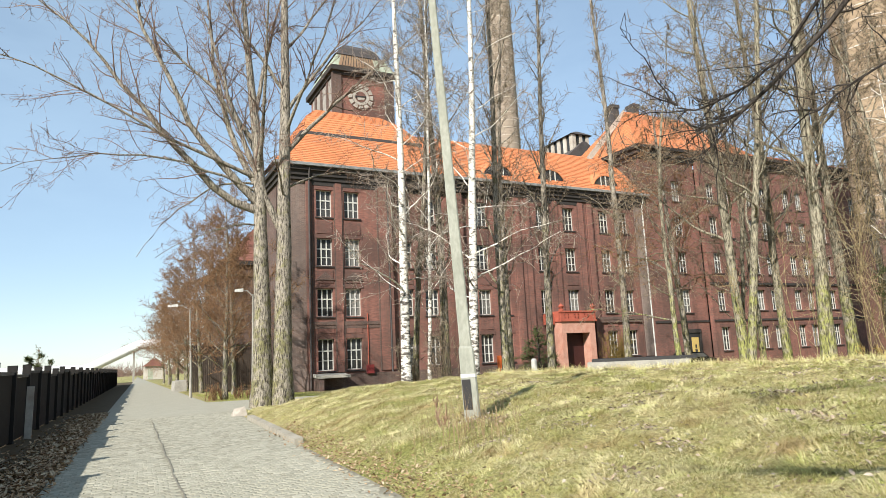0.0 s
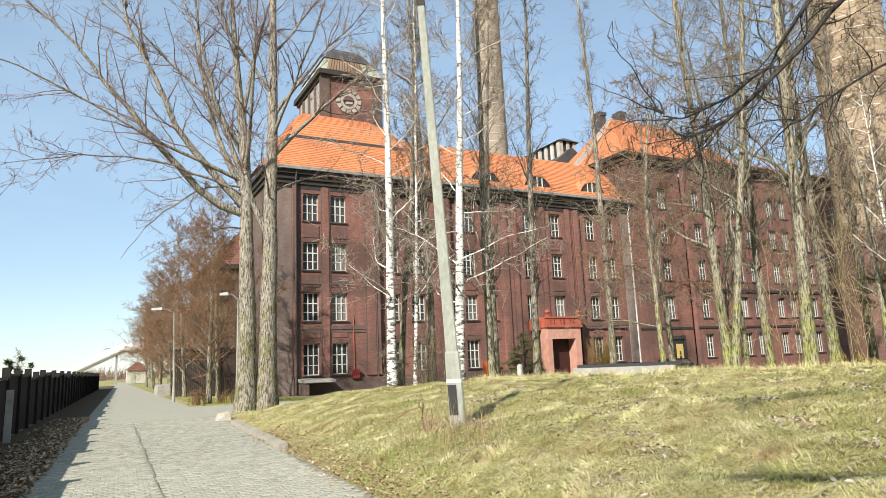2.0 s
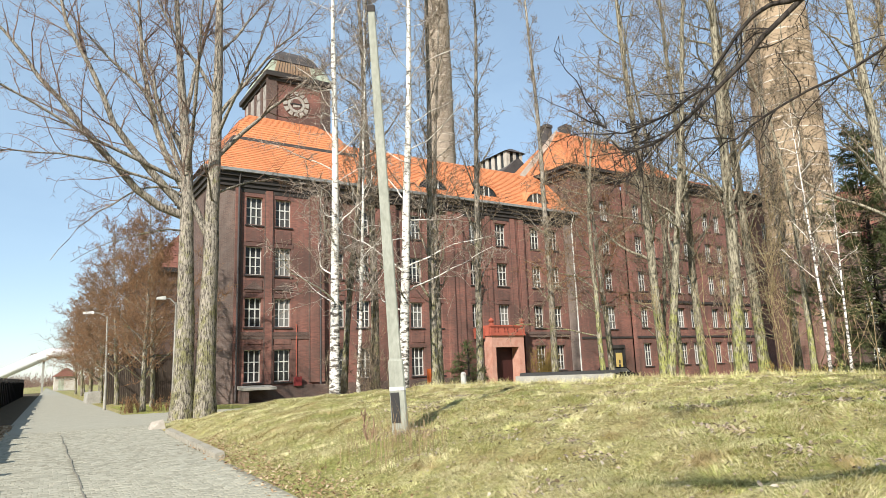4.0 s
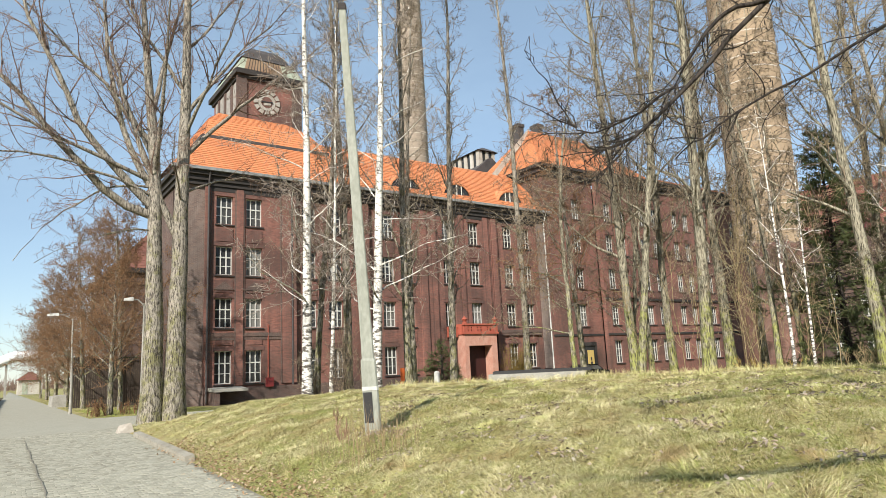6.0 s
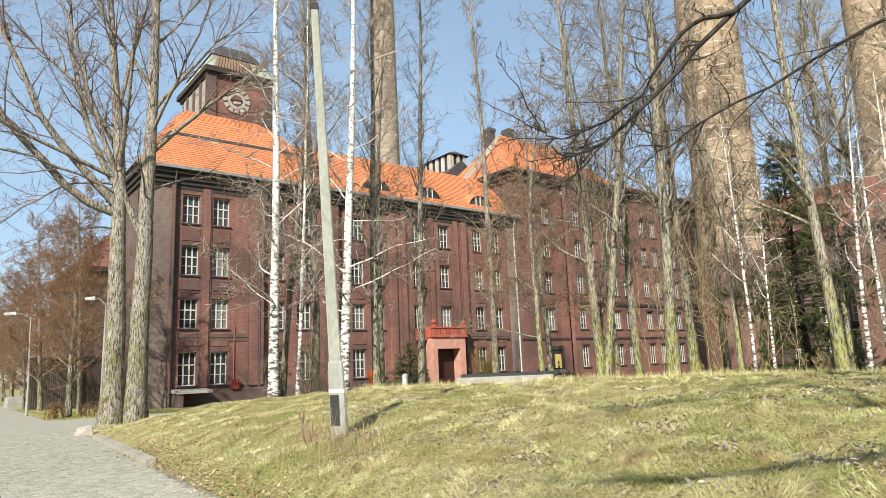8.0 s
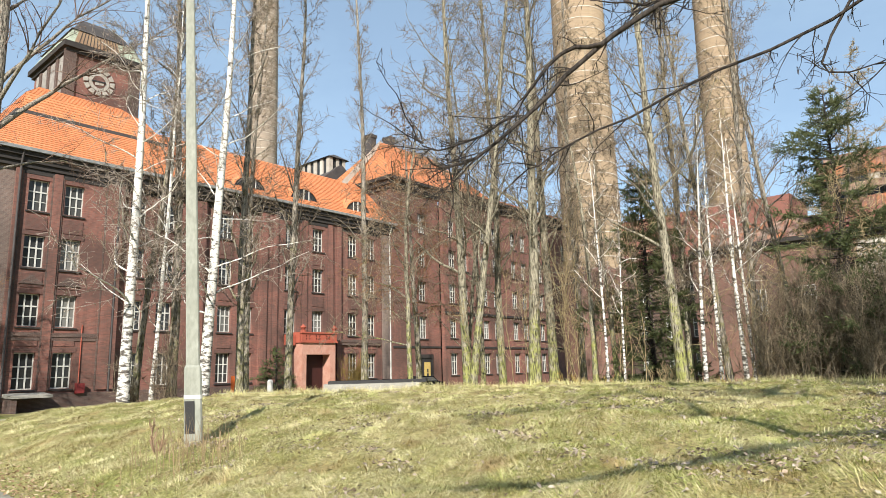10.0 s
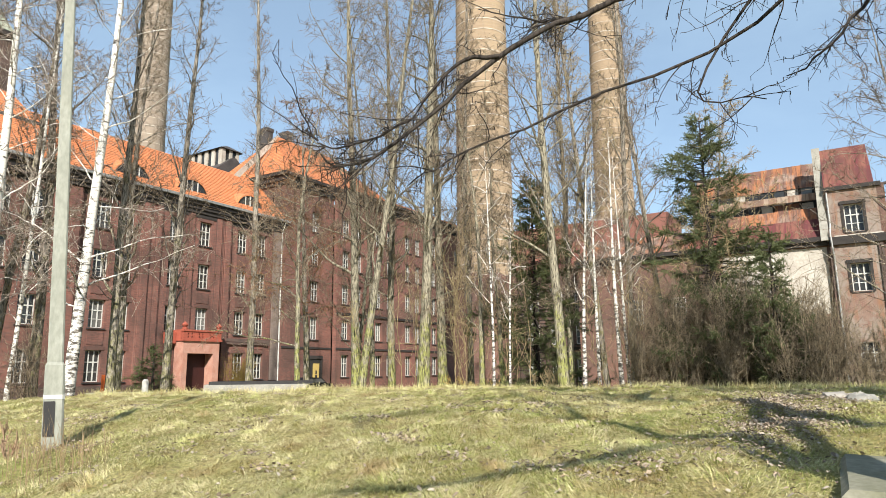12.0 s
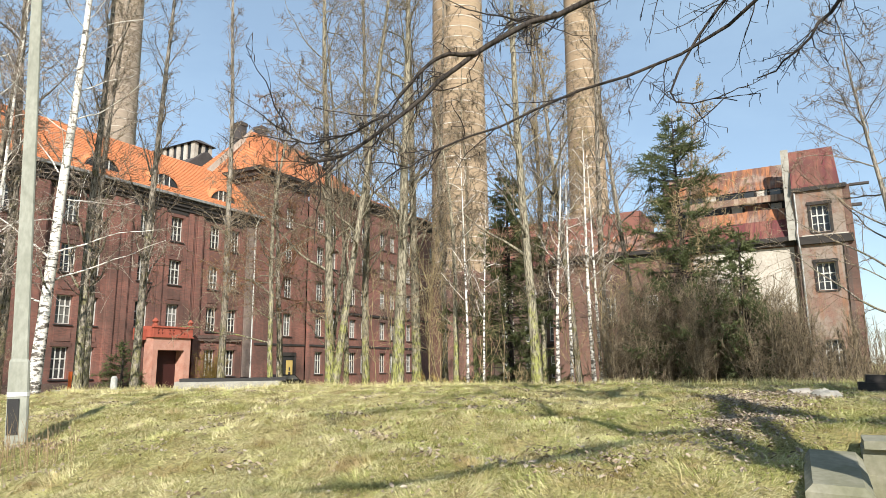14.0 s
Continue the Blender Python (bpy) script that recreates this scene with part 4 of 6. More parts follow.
# ---- concrete lamp pole ----
POLE_CONCRETE = plain_mat("pale_pole_concrete", (0.35, 0.352, 0.30), (0.235, 0.24, 0.195), 0.9, 2.2, stretch=(1, 1, 0.4))
pole = thing("concrete_pole", "weathered tapered concrete pole with black band on bank", "pole", at=(5.32, 9.63, 0.5))
lean = Vector((-0.31, 0.16, 7.35))


def square_tube(levels, ax=(0.86, -0.5), ch=0.2):
    """Chamfered square shaft: levels of (centre, half width)."""
    g = Geo()
    a = Vector((ax[0], ax[1], 0)).normalized()
    b = Vector((-a.y, a.x, 0))
    for c_, w in levels:
        c_ = Vector(c_)
        k = w * (1 - ch)
        for u, v in ((k, -w), (w, -k), (w, k), (k, w), (-k, w), (-w, k), (-w, -k), (-k, -w)):
            g.v.append(tuple(c_ + a * u + b * v))
    for i in range(len(levels) - 1):
        for k in range(8):
            p, q = i * 8 + k, i * 8 + (k + 1) % 8
            g.f.append((p, q, q + 8, p + 8))
    e = (len(levels) - 1) * 8
    g.f.append(tuple(range(e, e + 8)))
    return g


at = lambda f_: lean * f_
part("foot", square_tube([(at(-0.05), 0.135), (at(0.15), 0.125), (at(0.168), 0.12), (at(0.175), 0.095)]), POLE_CONCRETE, pole)
part("shaft", square_tube([(at(0.174), 0.1), (at(0.55), 0.085), (at(1.015), 0.065)]), POLE_CONCRETE, pole)
part("cap", square_tube([(at(1.015), 0.075), (at(1.03), 0.075), (at(1.034), 0.06)]), STONE_DARK, pole)
part("black_band", Geo().hexa(*[[tuple(at(f_) + Vector((0.86, -0.5, 0)) * u + Vector((-0.5, -0.86, 0)) * w) for u, w in ((-0.12, 0.142), (0.02, 0.142), (0.02, 0.12), (-0.12, 0.12))] for f_ in (0.035, 0.1)]), BLACK, pole)
part("strap", square_tube([(at(0.104), 0.133), (at(0.112), 0.132)]), WHITE_PAINT, pole)


# ---- trees ----
def tubes_mesh(name, lines, mat):
    """One mesh out of many tapered tubes; a line is (points n x 3, radii n, sides)."""
    vs, fs, n0 = [], [], 0
    for k in (3, 5, 9):
        same = collections.defaultdict(list)
        for p, r, s in lines:
            if s == k:
                same[len(p)].append((p, r))
        for n, items in same.items():
            P = np.array([i[0] for i in items])
            R = np.array([i[1] for i in items])
            D = np.gradient(P, axis=1)
            D /= np.linalg.norm(D, axis=2, keepdims=True) + 1e-9
            ref = np.where(np.abs(D[..., 2:3]) > 0.8, [1.0, 0, 0], [0, 0, 1.0])
            U = np.cross(D, ref)
            U /= np.linalg.norm(U, axis=2, keepdims=True) + 1e-9
            W = np.cross(D, U)
            a = 2 * np.pi * np.arange(k) / k
            V = P[:, :, None] + R[:, :, None, None] * (U[:, :, None] * np.cos(a)[:, None] + W[:, :, None] * np.sin(a)[:, None])
            m = len(items)
            vs.append(V.reshape(-1, 3))
            base = n0 + (np.arange(m)[:, None, None] * n + np.arange(n - 1)[None, :, None]) * k
            q = np.arange(k)
            f = np.stack([base + q, base + (q + 1) % k, base + (q + 1) % k + k, base + q + k], -1)
            fs.append(f.reshape(-1, 4))
            n0 += m * n * k
    me_ = bpy.data.meshes.new(name)
    V, F = np.concatenate(vs), np.concatenate(fs)
    me_.vertices.add(len(V))
    me_.vertices.foreach_set("co", V.ravel().astype(np.float32))
    me_.loops.add(F.size)
    me_.loops.foreach_set("vertex_index", F.ravel().astype(np.int32))
    me_.polygons.add(len(F))
    me_.polygons.foreach_set("loop_start", np.arange(len(F), dtype=np.int32) * 4)
    me_.polygons.foreach_set("loop_total", np.full(len(F), 4, dtype=np.int32))
    me_.polygons.foreach_set("use_smooth", np.ones(len(F), dtype=bool))
    me_.materials.append(mat)
    me_.update(calc_edges=True)
    return me_


def unit(v):
    return v / (np.linalg.norm(v) + 1e-9)


def branch_line(rng, p, d, length, n, wander, rise):
    """A wandering line that bends upward (rise > 0) or droops."""
    pts = [p]
    for i in range(n):
        d = unit(d + rng.normal(0, wander, 3) + np.array([0, 0, rise]))
        p = p + d * length / n
        pts.append(p)
    return np.array(pts), d


def bare_tree(name, label, x, y, height, radius, lean=(0, 0), seed=1, bark=BARK, twig=TWIG, first=0.3, spread=1.0, limbs=22, angle=50, rise=0.09,
              limb_len=0.32, twigs=7, fork=0, group="bare trees", z=None, droop=0.0, fine=11, wander=0.022, thin=1.0, crook=0.14):
    """A bare tree: tapered trunk, limbs, branches and twigs."""
    rng = np.random.default_rng(seed)
    trunk, crown = [], []
    n = 14
    stems = []
    p0 = np.array([0, 0, -0.3])
    for s in range(1 + fork):
        d = unit(np.array([lean[0], lean[1], 1.0]) + (np.array([rng.normal(0, 0.16), rng.normal(0, 0.16), 0]) if s else 0))
        start = p0
        h = height * (1 if s == 0 else 0.85)
        r0 = radius
        if s:
            k = int(n * (0.25 + 0.12 * s))
            start = stems[0][0][k]
            h -= start[2]
            r0 = stems[0][1][k] * 0.8
        pts, _ = branch_line(rng, start, d, h, n, wander, 0.0)
        rad = r0 * (1 - 0.94 * np.linspace(0, 1, n + 1) ** 1.05)
        if s == 0:
            rad[0] *= 1.25
            rad[1] *= 1.04
        stems.append((pts, rad))
        trunk.append((pts, rad, 9))
    for pts, rad in stems:
        for i in range(limbs):
            f = first + (0.97 - first) * (i + rng.random()) / limbs
            if pts is not stems[0][0]:
                f = max(0.08, (f - first) / (1 - first))
            k = f * n
            a = int(min(k, n - 1))
            p = pts[a] + (pts[a + 1] - pts[a]) * (k - a)
            r = (rad[a] + (rad[a + 1] - rad[a]) * (k - a)) * rng.uniform(0.22, 0.46) * thin
            axis = unit(pts[a + 1] - pts[a])
            phi = i * 2.4 + rng.normal(0, 0.4)
            side = unit(np.cross(axis, [math.cos(phi), math.sin(phi), 0.01]))
            an = radians(angle * rng.uniform(0.7, 1.25))
            d = axis * math.cos(an) + side * math.sin(an)
            L = height * limb_len * spread * (1.12 - 0.85 * f) * rng.uniform(0.7, 1.2)
            lp, ld = branch_line(rng, p, d, L, 10, crook, rise * 0.7)
            lr = np.maximum(r * (1 - 0.88 * np.linspace(0, 1, 11)), 0.011)
            trunk.append((lp, lr, 5))
            for j in range(twigs):
                g = 0.15 + 0.85 * (j + rng.random()) / twigs
                kk = g * 10
                b = int(min(kk, 9))
                q = lp[b] + (lp[b + 1] - lp[b]) * (kk - b)
                bd = unit(lp[b + 1] - lp[b])
                d2 = unit(bd + rng.normal(0, 0.55, 3) + np.array([0, 0, rise * 2 - droop]))
                l2 = min(L * 0.42 * (1.15 - 0.6 * g), 2.0) * rng.uniform(0.6, 1.3)
                bp, _ = branch_line(rng, q, d2, l2, 4, 0.2, rise * 0.7 - droop * 0.35)
                br = np.maximum(lr[b] * 0.5 * (1 - 0.8 * np.linspace(0, 1, 5)), 0.007)
                crown.append((bp, br, 3))
                for t_ in range(fine):
                    w = rng.integers(1, 5)
                    d3 = unit(bp[w] - bp[w - 1] + rng.normal(0, 0.6, 3) + np.array([0, 0, 0.1 - droop]))
                    tp = np.array([bp[w], bp[w] + d3 * min(l2, 1.1) * rng.uniform(0.25, 0.6)])
                    crown.append((tp, np.array([0.0095, 0.006]), 3))
    zz = float(ground_z(x, y)) if z is None else z
    t = thing(name, label, "tree", group, (x, y, zz))
    part("trunk", tubes_mesh("trunk", trunk, bark), bark, t)
    part("crown", tubes_mesh("crown", crown, twig), twig, t)
    return t


def lane_tree(x, y, height, radius, lean, seed, boughs, label):
    """A broad bare tree out of one stem and sweeping boughs: (height of the fork, bearing in degrees from +x, three slopes along the bough in degrees, length, thickness)."""
    rng = np.random.default_rng(seed)
    n = 16
    stem, _ = branch_line(rng, np.array([0, 0, -0.3]), unit(np.array([lean[0], lean[1], 1.0])), height, n, 0.02, 0.0)
    srad = radius * (1 - 0.93 * np.linspace(0, 1, n + 1) ** 0.9)
    srad[0] *= 1.3
    srad[1] *= 1.05
    wood, twigs_ = [(stem, srad, 9)], []

    def twig(q, d, length):
        tp, _ = branch_line(rng, q, d, length, 3, 0.2, 0.03)
        twigs_.append((tp, np.array([0.0085, 0.0075, 0.006, 0.005]), 3))
        for e in range(3):
            w = rng.integers(1, 4)
            d2 = unit(tp[w] - tp[w - 1] + rng.normal(0, 0.55, 3))
            twigs_.append((np.array([tp[w], tp[w] + d2 * length * rng.uniform(0.2, 0.45)]), np.array([0.0065, 0.005]), 3))

    def clothe(pts, rad, length, first):
        """Side branches and twigs along a bough."""
        m = len(pts) - 1
        for i in range(int(4 + length * 1.5)):
            g = (first + (0.98 - first) * rng.random()) * m
            b = int(min(g, m - 1))
            q = pts[b] + (pts[b + 1] - pts[b]) * (g - b)
            axis = unit(pts[b + 1] - pts[b])
            side = unit(np.cross(axis, rng.normal(0, 1, 3)))
            d = unit(axis + side * rng.uniform(0.5, 1.0) + np.array([0, 0, 0.12]))
            L = min(3.4, length * 0.34) * rng.uniform(0.35, 1.1) * (1.15 - 0.55 * g / m)
            bp, _ = branch_line(rng, q, d, L, 6, 0.13, 0.02)
            br = np.linspace(min(rad[b] * 0.5, 0.035), 0.0085, 7)
            twigs_.append((bp, br, 3))
            for k in range(int(3 + L * 2.6)):
                w = rng.integers(1, 7)
                twig(bp[w], unit(bp[w] - bp[w - 1] + rng.normal(0, 0.5, 3)), rng.uniform(0.3, 0.85))
    clothe(stem[int(n * 0.45):], srad[int(n * 0.45):], height * 0.5, 0.1)
    for z0, bearing, e0, e1, e2, length, thick in boughs:
        k = np.interp(z0, stem[:, 2], np.arange(n + 1))
        a = int(min(k, n - 1))
        p = stem[a] + (stem[a + 1] - stem[a]) * (k - a)
        m = 12
        pts = [p]
        az = radians(bearing)
        for i in range(m):
            el = radians(np.interp(i / (m - 1), [0, 0.45, 1], [e0, e1, e2]) + rng.normal(0, 5))
            az += rng.normal(0, 0.05)
            p = p + np.array([math.cos(az) * math.cos(el), math.sin(az) * math.cos(el), math.sin(el)]) * length / m
            pts.append(p)
        pts = np.array(pts)
        rad = np.maximum(thick * (1 - 0.9 * np.linspace(0, 1, m + 1) ** 0.8), 0.012)
        wood.append((pts, rad, 5))
        clothe(pts, rad, length, 0.22)
    t = thing("bare_tree", label, "tree", "trees by the lane", (x, y, float(ground_z(x, y))))
    part("trunk", tubes_mesh("trunk", wood, BARK), BARK, t)
    part("crown", tubes_mesh("crown", twigs_, TWIG_BUD), TWIG_BUD, t)


BT = "bare_tree"
# the pair by the lane
lane_tree(5.45, 26.99, 22, 0.43, (0.012, 0), 11, (
    (8.0, 172, 28, 58, 36, 13, 0.2), (8.3, 180, 45, 66, 72, 13, 0.2), (9.0, 160, 70, 80, 74, 12, 0.17), (9.4, 184, 17, 26, 6, 12, 0.1),
    (8.8, 195, 20, 2, -28, 9.5, 0.075), (9.2, 178, 8, -40, -58, 6, 0.06), (12.0, 10, 76, 80, 72, 9, 0.12), (9.8, 265, 45, 55, 60, 9, 0.12),
    (10.4, 100, 50, 60, 60, 9, 0.12), (11.0, 176, 50, 45, 40, 9, 0.11), (7.4, 190, -5, -20, -35, 4.5, 0.05)),
    "large spreading bare tree with pale furrowed trunk beside lane")
lane_tree(6.2, 26.83, 27, 0.42, (0.016, 0), 12, (
    (7.0, 165, 66, 74, 70, 11, 0.19), (10.6, 8, 46, 44, 52, 11, 0.12), (12.4, 350, 58, 55, 60, 9, 0.1), (9.0, 20, 30, 12, -10, 7.5, 0.06),
    (11.5, 280, 40, 50, 55, 8, 0.09), (13.5, 170, 55, 60, 60, 8, 0.1), (8.6, 250, 25, 10, -12, 6, 0.05), (15.5, 15, 55, 60, 65, 7, 0.08)),
    "tall bare tree with dark mossy trunk beside lane")
# birches
BI = "birch_tree"
bare_tree(BI, "slender white birch with dark scarred bark", 10.35, 23.87, 26, 0.2, (-0.004, 0), 21, BIRCH, TWIG_PALE, 0.13, 0.8, 40, 66, 0.03, 0.2, 8, 0, "birches", droop=0.14, wander=0.012, thin=0.55)
bare_tree(BI, "leaning white birch with dark scarred bark", 12.15, 21.85, 25, 0.2, (0.055, -0.03), 22, BIRCH, TWIG_PALE, 0.12, 0.85, 40, 66, 0.03, 0.2, 8, 0, "birches", droop=0.14, wander=0.012, thin=0.55)
for i, (x, y, h, r) in enumerate(((20.5, 10.57, 9, 0.055), (21.6, 10.5, 7.5, 0.05), (24.55, 8.8, 11, 0.09), (24.75, 8.3, 10.5, 0.08), (25.0, 7.5, 11, 0.1), (25.3, 7.3, 10, 0.08))):
    bare_tree(BI, "thin young white birch at the wood's edge", x, y, h, r, (0.01 * (i - 2), 0.01 * (i - 3)), 31 + i, BIRCH, TWIG_PALE, 0.35, 0.8, 16, 50, 0.04, 0.2, 6, 0, "birches", fine=5, wander=0.008)
# tall poplars and other trees on the far side of the bank
POPLARS = ((12.64, 24.99, 27, 0.2, 0.6, 38), (14.3, 22.9, 26, 0.17, 0.68, 40), (18.12, 25.15, 28, 0.185, 0.45, 28), (22.83, 25.19, 30, 0.185, 0.36, 22),
           (11.2, 25.0, 24, 0.14, 0.5, 36), (26.6, 14.9, 30, 0.15, 0.36, 20), (28.2, 10.7, 27, 0.15, 0.45, 26), (29.2, 8.2, 28, 0.165, 0.5, 28), (17.5, 27.5, 29, 0.15, 0.36, 22))
for i, (x, y, h, r, sp, ang) in enumerate(POPLARS):
    bare_tree(BT, "tall bare poplar with upright branches", x, y, h, r, (0.006 * (i % 3), 0), 51 + i, BARK, TWIG, 0.16, sp, 42, ang, 0.08, 0.26, 8, 0, "trees on the bank", wander=0.014, fine=6)
MOSSY_TREES = ((20.3, 16.4, 25, 0.185, -0.015, 52), (19.56, 15.70, 24, 0.15, 0.09, 52), (23.52, 17.06, 26, 0.175, 0.0, 42), (20.93, 13.77, 26, 0.23, 0.02, 50),
               (23.04, 14.19, 26, 0.2, 0.0, 45), (22.42, 8.78, 25, 0.19, 0.0, 42), (26.5, 20.5, 24, 0.14, 0.0, 44))
for i, (x, y, h, r, lx, ang) in enumerate(MOSSY_TREES):
    bare_tree(BT, "bare tree with green mossy trunk", x, y, h, r, (lx, -1.2 * lx), 71 + i, BARK_GREEN, TWIG, 0.19, 0.76, 35, ang, 0.08, 0.26, 8, 0, "trees on the bank", droop=0.08 if ang > 44 else 0, wander=0.016, fine=6)
# brown avenue along the lane
for i in range(12):
    y = 37 + i * 6.0
    bare_tree(BT, "bushy bare tree with brown twigs along lane", 4.9 + 0.018 * y + (i % 2) * 1.3, y, 10.5 + (i * 7 % 4) * 0.9, 0.15, (-0.04, 0), 81 + i, BARK, TWIG_RED, 0.14, 1.0, 34, 62, 0.05, 0.4, 12, 0, "avenue trees", fine=12 if i < 4 else 7)


def spruce(x, y, h, w, seed, lab, taper=0.75, boughs=15):
    """A dark spruce: trunk, drooping boughs with needle sprays."""
    rng = np.random.default_rng(seed)
    trunk = [(np.array([[0, 0, -0.3], [0.02, 0, h * 0.5], [0, 0.02, h]]), np.array([0.15, 0.09, 0.01]), 9)]
    needles = []
    N = int(h * boughs)
    for i in range(N):
        f = (i + rng.random()) / N
        z = h * (0.06 + 0.93 * f)
        # boughs are uneven: some whorls are short or broken
        L = w * ((1 - f) ** taper * rng.uniform(0.45, 1.2) * (0.75 + 0.3 * math.sin(z * 2.1 + seed)) + 0.07)
        a = rng.random() * 6.283
        d = np.array([math.cos(a), math.sin(a), 0.22 - 0.3 * (1 - f)])
        bp, _ = branch_line(rng, np.array([0, 0, z]), d, L, 4, 0.09, 0.03)
        trunk.append((bp, np.array([0.03, 0.022, 0.016, 0.012, 0.006]), 3))
        for k in range(int(5 + L * 9)):
            # side shoots, each a brush of needles
            g = (0.15 + 0.85 * rng.random() ** 0.8) * 4
            b = int(min(g, 3))
            q = bp[b] + (bp[b + 1] - bp[b]) * (g - b)
            d2 = unit(unit(bp[b + 1] - bp[b]) + rng.normal(0, 0.6, 3) + np.array([0, 0, -0.12]))
            l2 = rng.uniform(0.2, 0.5) * min(1, 0.5 + L)
            for k2 in range(9):
                e = q + d2 * l2 * (k2 + rng.random()) / 9
                d3 = unit(d2 * 0.8 + rng.normal(0, 0.55, 3))
                needles.append((np.array([e, e + d3 * rng.uniform(0.07, 0.15)]), np.array([0.016, 0.006]), 3))
    t = thing("spruce", lab, "tree", "spruces", (x, y, float(ground_z(x, y))))
    part("trunk", tubes_mesh("trunk", trunk, BARK_DARK), BARK_DARK, t)
    part("crown", tubes_mesh("crown", needles, NEEDLE), NEEDLE, t)


NEEDLE = plain_mat("spruce_needles", (0.12, 0.135, 0.045), (0.055, 0.07, 0.028), 0.7, 2.5)
spruce(25.63, 11.2, 9.6, 3.1, 1, "dark green spruce in front of chimney", 0.8, 22)
spruce(26.78, 4.3, 11.2, 3.1, 2, "broad dark green spruce in the thicket", 0.55, 17)
spruce(25.0, 2.1, 5.6, 1.5, 3, "young dark green spruce in the thicket")


def thicket(x, y, w, d, h, n, seed, twig, label="dense bare brown shrub thicket"):
    rng = np.random.default_rng(seed)
    stems, fine_ = [], []
    for i in range(n):
        p = np.array([rng.uniform(-w, w), rng.uniform(-d, d), -0.1])
        hh = h * rng.uniform(0.5, 1.1)
        sp, _ = branch_line(rng, p, np.array([rng.normal(0, 0.2), rng.normal(0, 0.2), 1]), hh, 5, 0.1, 0.08)
        stems.append((sp, np.linspace(0.022, 0.008, 6), 3))
        for k in range(9):
            b = rng.integers(1, 5)
            tp, _ = branch_line(rng, sp[b], unit(rng.normal(0, 0.33, 3) + np.array([0, 0, 0.9])), hh * rng.uniform(0.2, 0.45), 3, 0.15, 0.05)
            fine_.append((tp, np.array([0.012, 0.009, 0.008, 0.006]), 3))
            for k2 in range(3):
                q = tp[rng.integers(1, 3)]
                fine_.append((np.array([q, q + unit(rng.normal(0, 0.6, 3) + np.array([0, 0, 0.5])) * hh * 0.16]), np.array([0.008, 0.005]), 3))
    t = thing("shrub", label, "shrub", "thicket", (x, y, float(ground_z(x, y))))
    part("stem_frame", tubes_mesh("stem_frame", stems, twig), twig, t)["kind"] = "stuff"
    part("twig_mass", tubes_mesh("twig_mass", fine_, twig), twig, t)["kind"] = "stuff"


THICKET = bark_mat("thicket_twigs", (0.28, 0.225, 0.15), (0.075, 0.058, 0.042))
for i, (x, y, h, n) in enumerate(((26, 6.4, 4.2, 70), (26.5, 4.0, 4.2, 75), (25.8, 3.0, 4.0, 75), (25.2, 1.2, 3.5, 70), (25.5, -0.2, 2.7, 40), (27.5, 2.2, 4.1, 70), (28, 5.6, 4.7, 70), (27, -1.0, 2.4, 30))):
    thicket(x, y, 1.3, 1.0, h, n, 200 + i, THICKET)

STEM_TWIG = bark_mat("dry_stem_twigs", (0.42, 0.29, 0.19), (0.26, 0.17, 0.11))
TAN = bark_mat("tan_twigs", (0.38, 0.30, 0.17), (0.17, 0.125, 0.07))
GOLD = bark_mat("dry_undergrowth", (0.40, 0.29, 0.10), (0.20, 0.13, 0.05))
for i, (x, y, h) in enumerate(((21.6, 15.2, 7.0), (22.0, 12.9, 7.6), (24.2, 11.0, 6.6), (24.6, 7.2, 5.0), (24.6, 14.0, 7.2))):
    thicket(x, y, 1.1, 0.9, h, 4, 240 + i, TAN, "loose tan saplings tangled between mossy trunks")
for i, (x, y) in enumerate(((21.3, 14.3), (21.8, 12.2), (22.9, 9.2), (23.6, 7.7))):
    thicket(x, y, 0.9, 0.7, 0.6 + 0.2 * (i % 3), 12, 260 + i, GOLD if i % 2 else TAN, "low dry golden undergrowth at the foot of trees")
thicket(4.8, 9.8, 0.12, 0.12, 0.95, 2, 229, STEM_TWIG, "few tall dry reddish stems on the bank")
thicket(12.1, 23.6, 0.6, 0.4, 3.2, 11, 230, TWIG, "thin brown saplings on the bank")
thicket(10.6, 24.3, 0.4, 0.3, 2.4, 8, 231, TWIG, "thin brown saplings on the bank")
thicket(40.2, 45.6, 0.9, 0.5, 3.4, 40, 232, plain_mat("golden_twigs", (0.32, 0.22, 0.06), None, 0.8, 4), "golden brown shrub beside the portal")
spruce(31.4, 45.2, 4.0, 2.2, 4, "small dark conifer beside the entrance portal")
thicket(5.6, 36.5, 1.2, 0.7, 0.9, 24, 233, TWIG_RED, "low reddish shrub on the lawn strip")
bare_tree(BT, "drooping bare tree with reddish twigs before the tall block", 21.9, 20.5, 15, 0.16, (0, 0), 401, BARK, TWIG_RED, 0.25, 0.9, 30, 60, 0.0, 0.3, 9, 0, "trees on the bank", droop=0.25)
for i, (x, y, h, lx) in enumerate(((22.0, 11.8, 15, 0.02), (24.4, 12.2, 16, -0.03), (25.6, 9.7, 14, 0.03), (18.4, 17.6, 14, 0.0), (23.5, 19.2, 16, 0.02))):
    bare_tree(BT, "slender tangled bare tree with tan twigs", x, y, h, 0.11, (lx, 0.01), 421 + i, BARK_GREEN, TWIG, 0.16, 0.9, 24, 62, 0.02, 0.3, 9, 0, "trees on the bank", droop=0.16, wander=0.05, crook=0.2)
bare_tree(BT, "tall bare tree with dense pale tan twigs", 25.9, 8.3, 24, 0.14, (0.0, 0.005), 431, BARK, TAN, 0.22, 0.6, 44, 38, 0.08, 0.24, 9, 0, "trees on the bank", wander=0.04, fine=11)
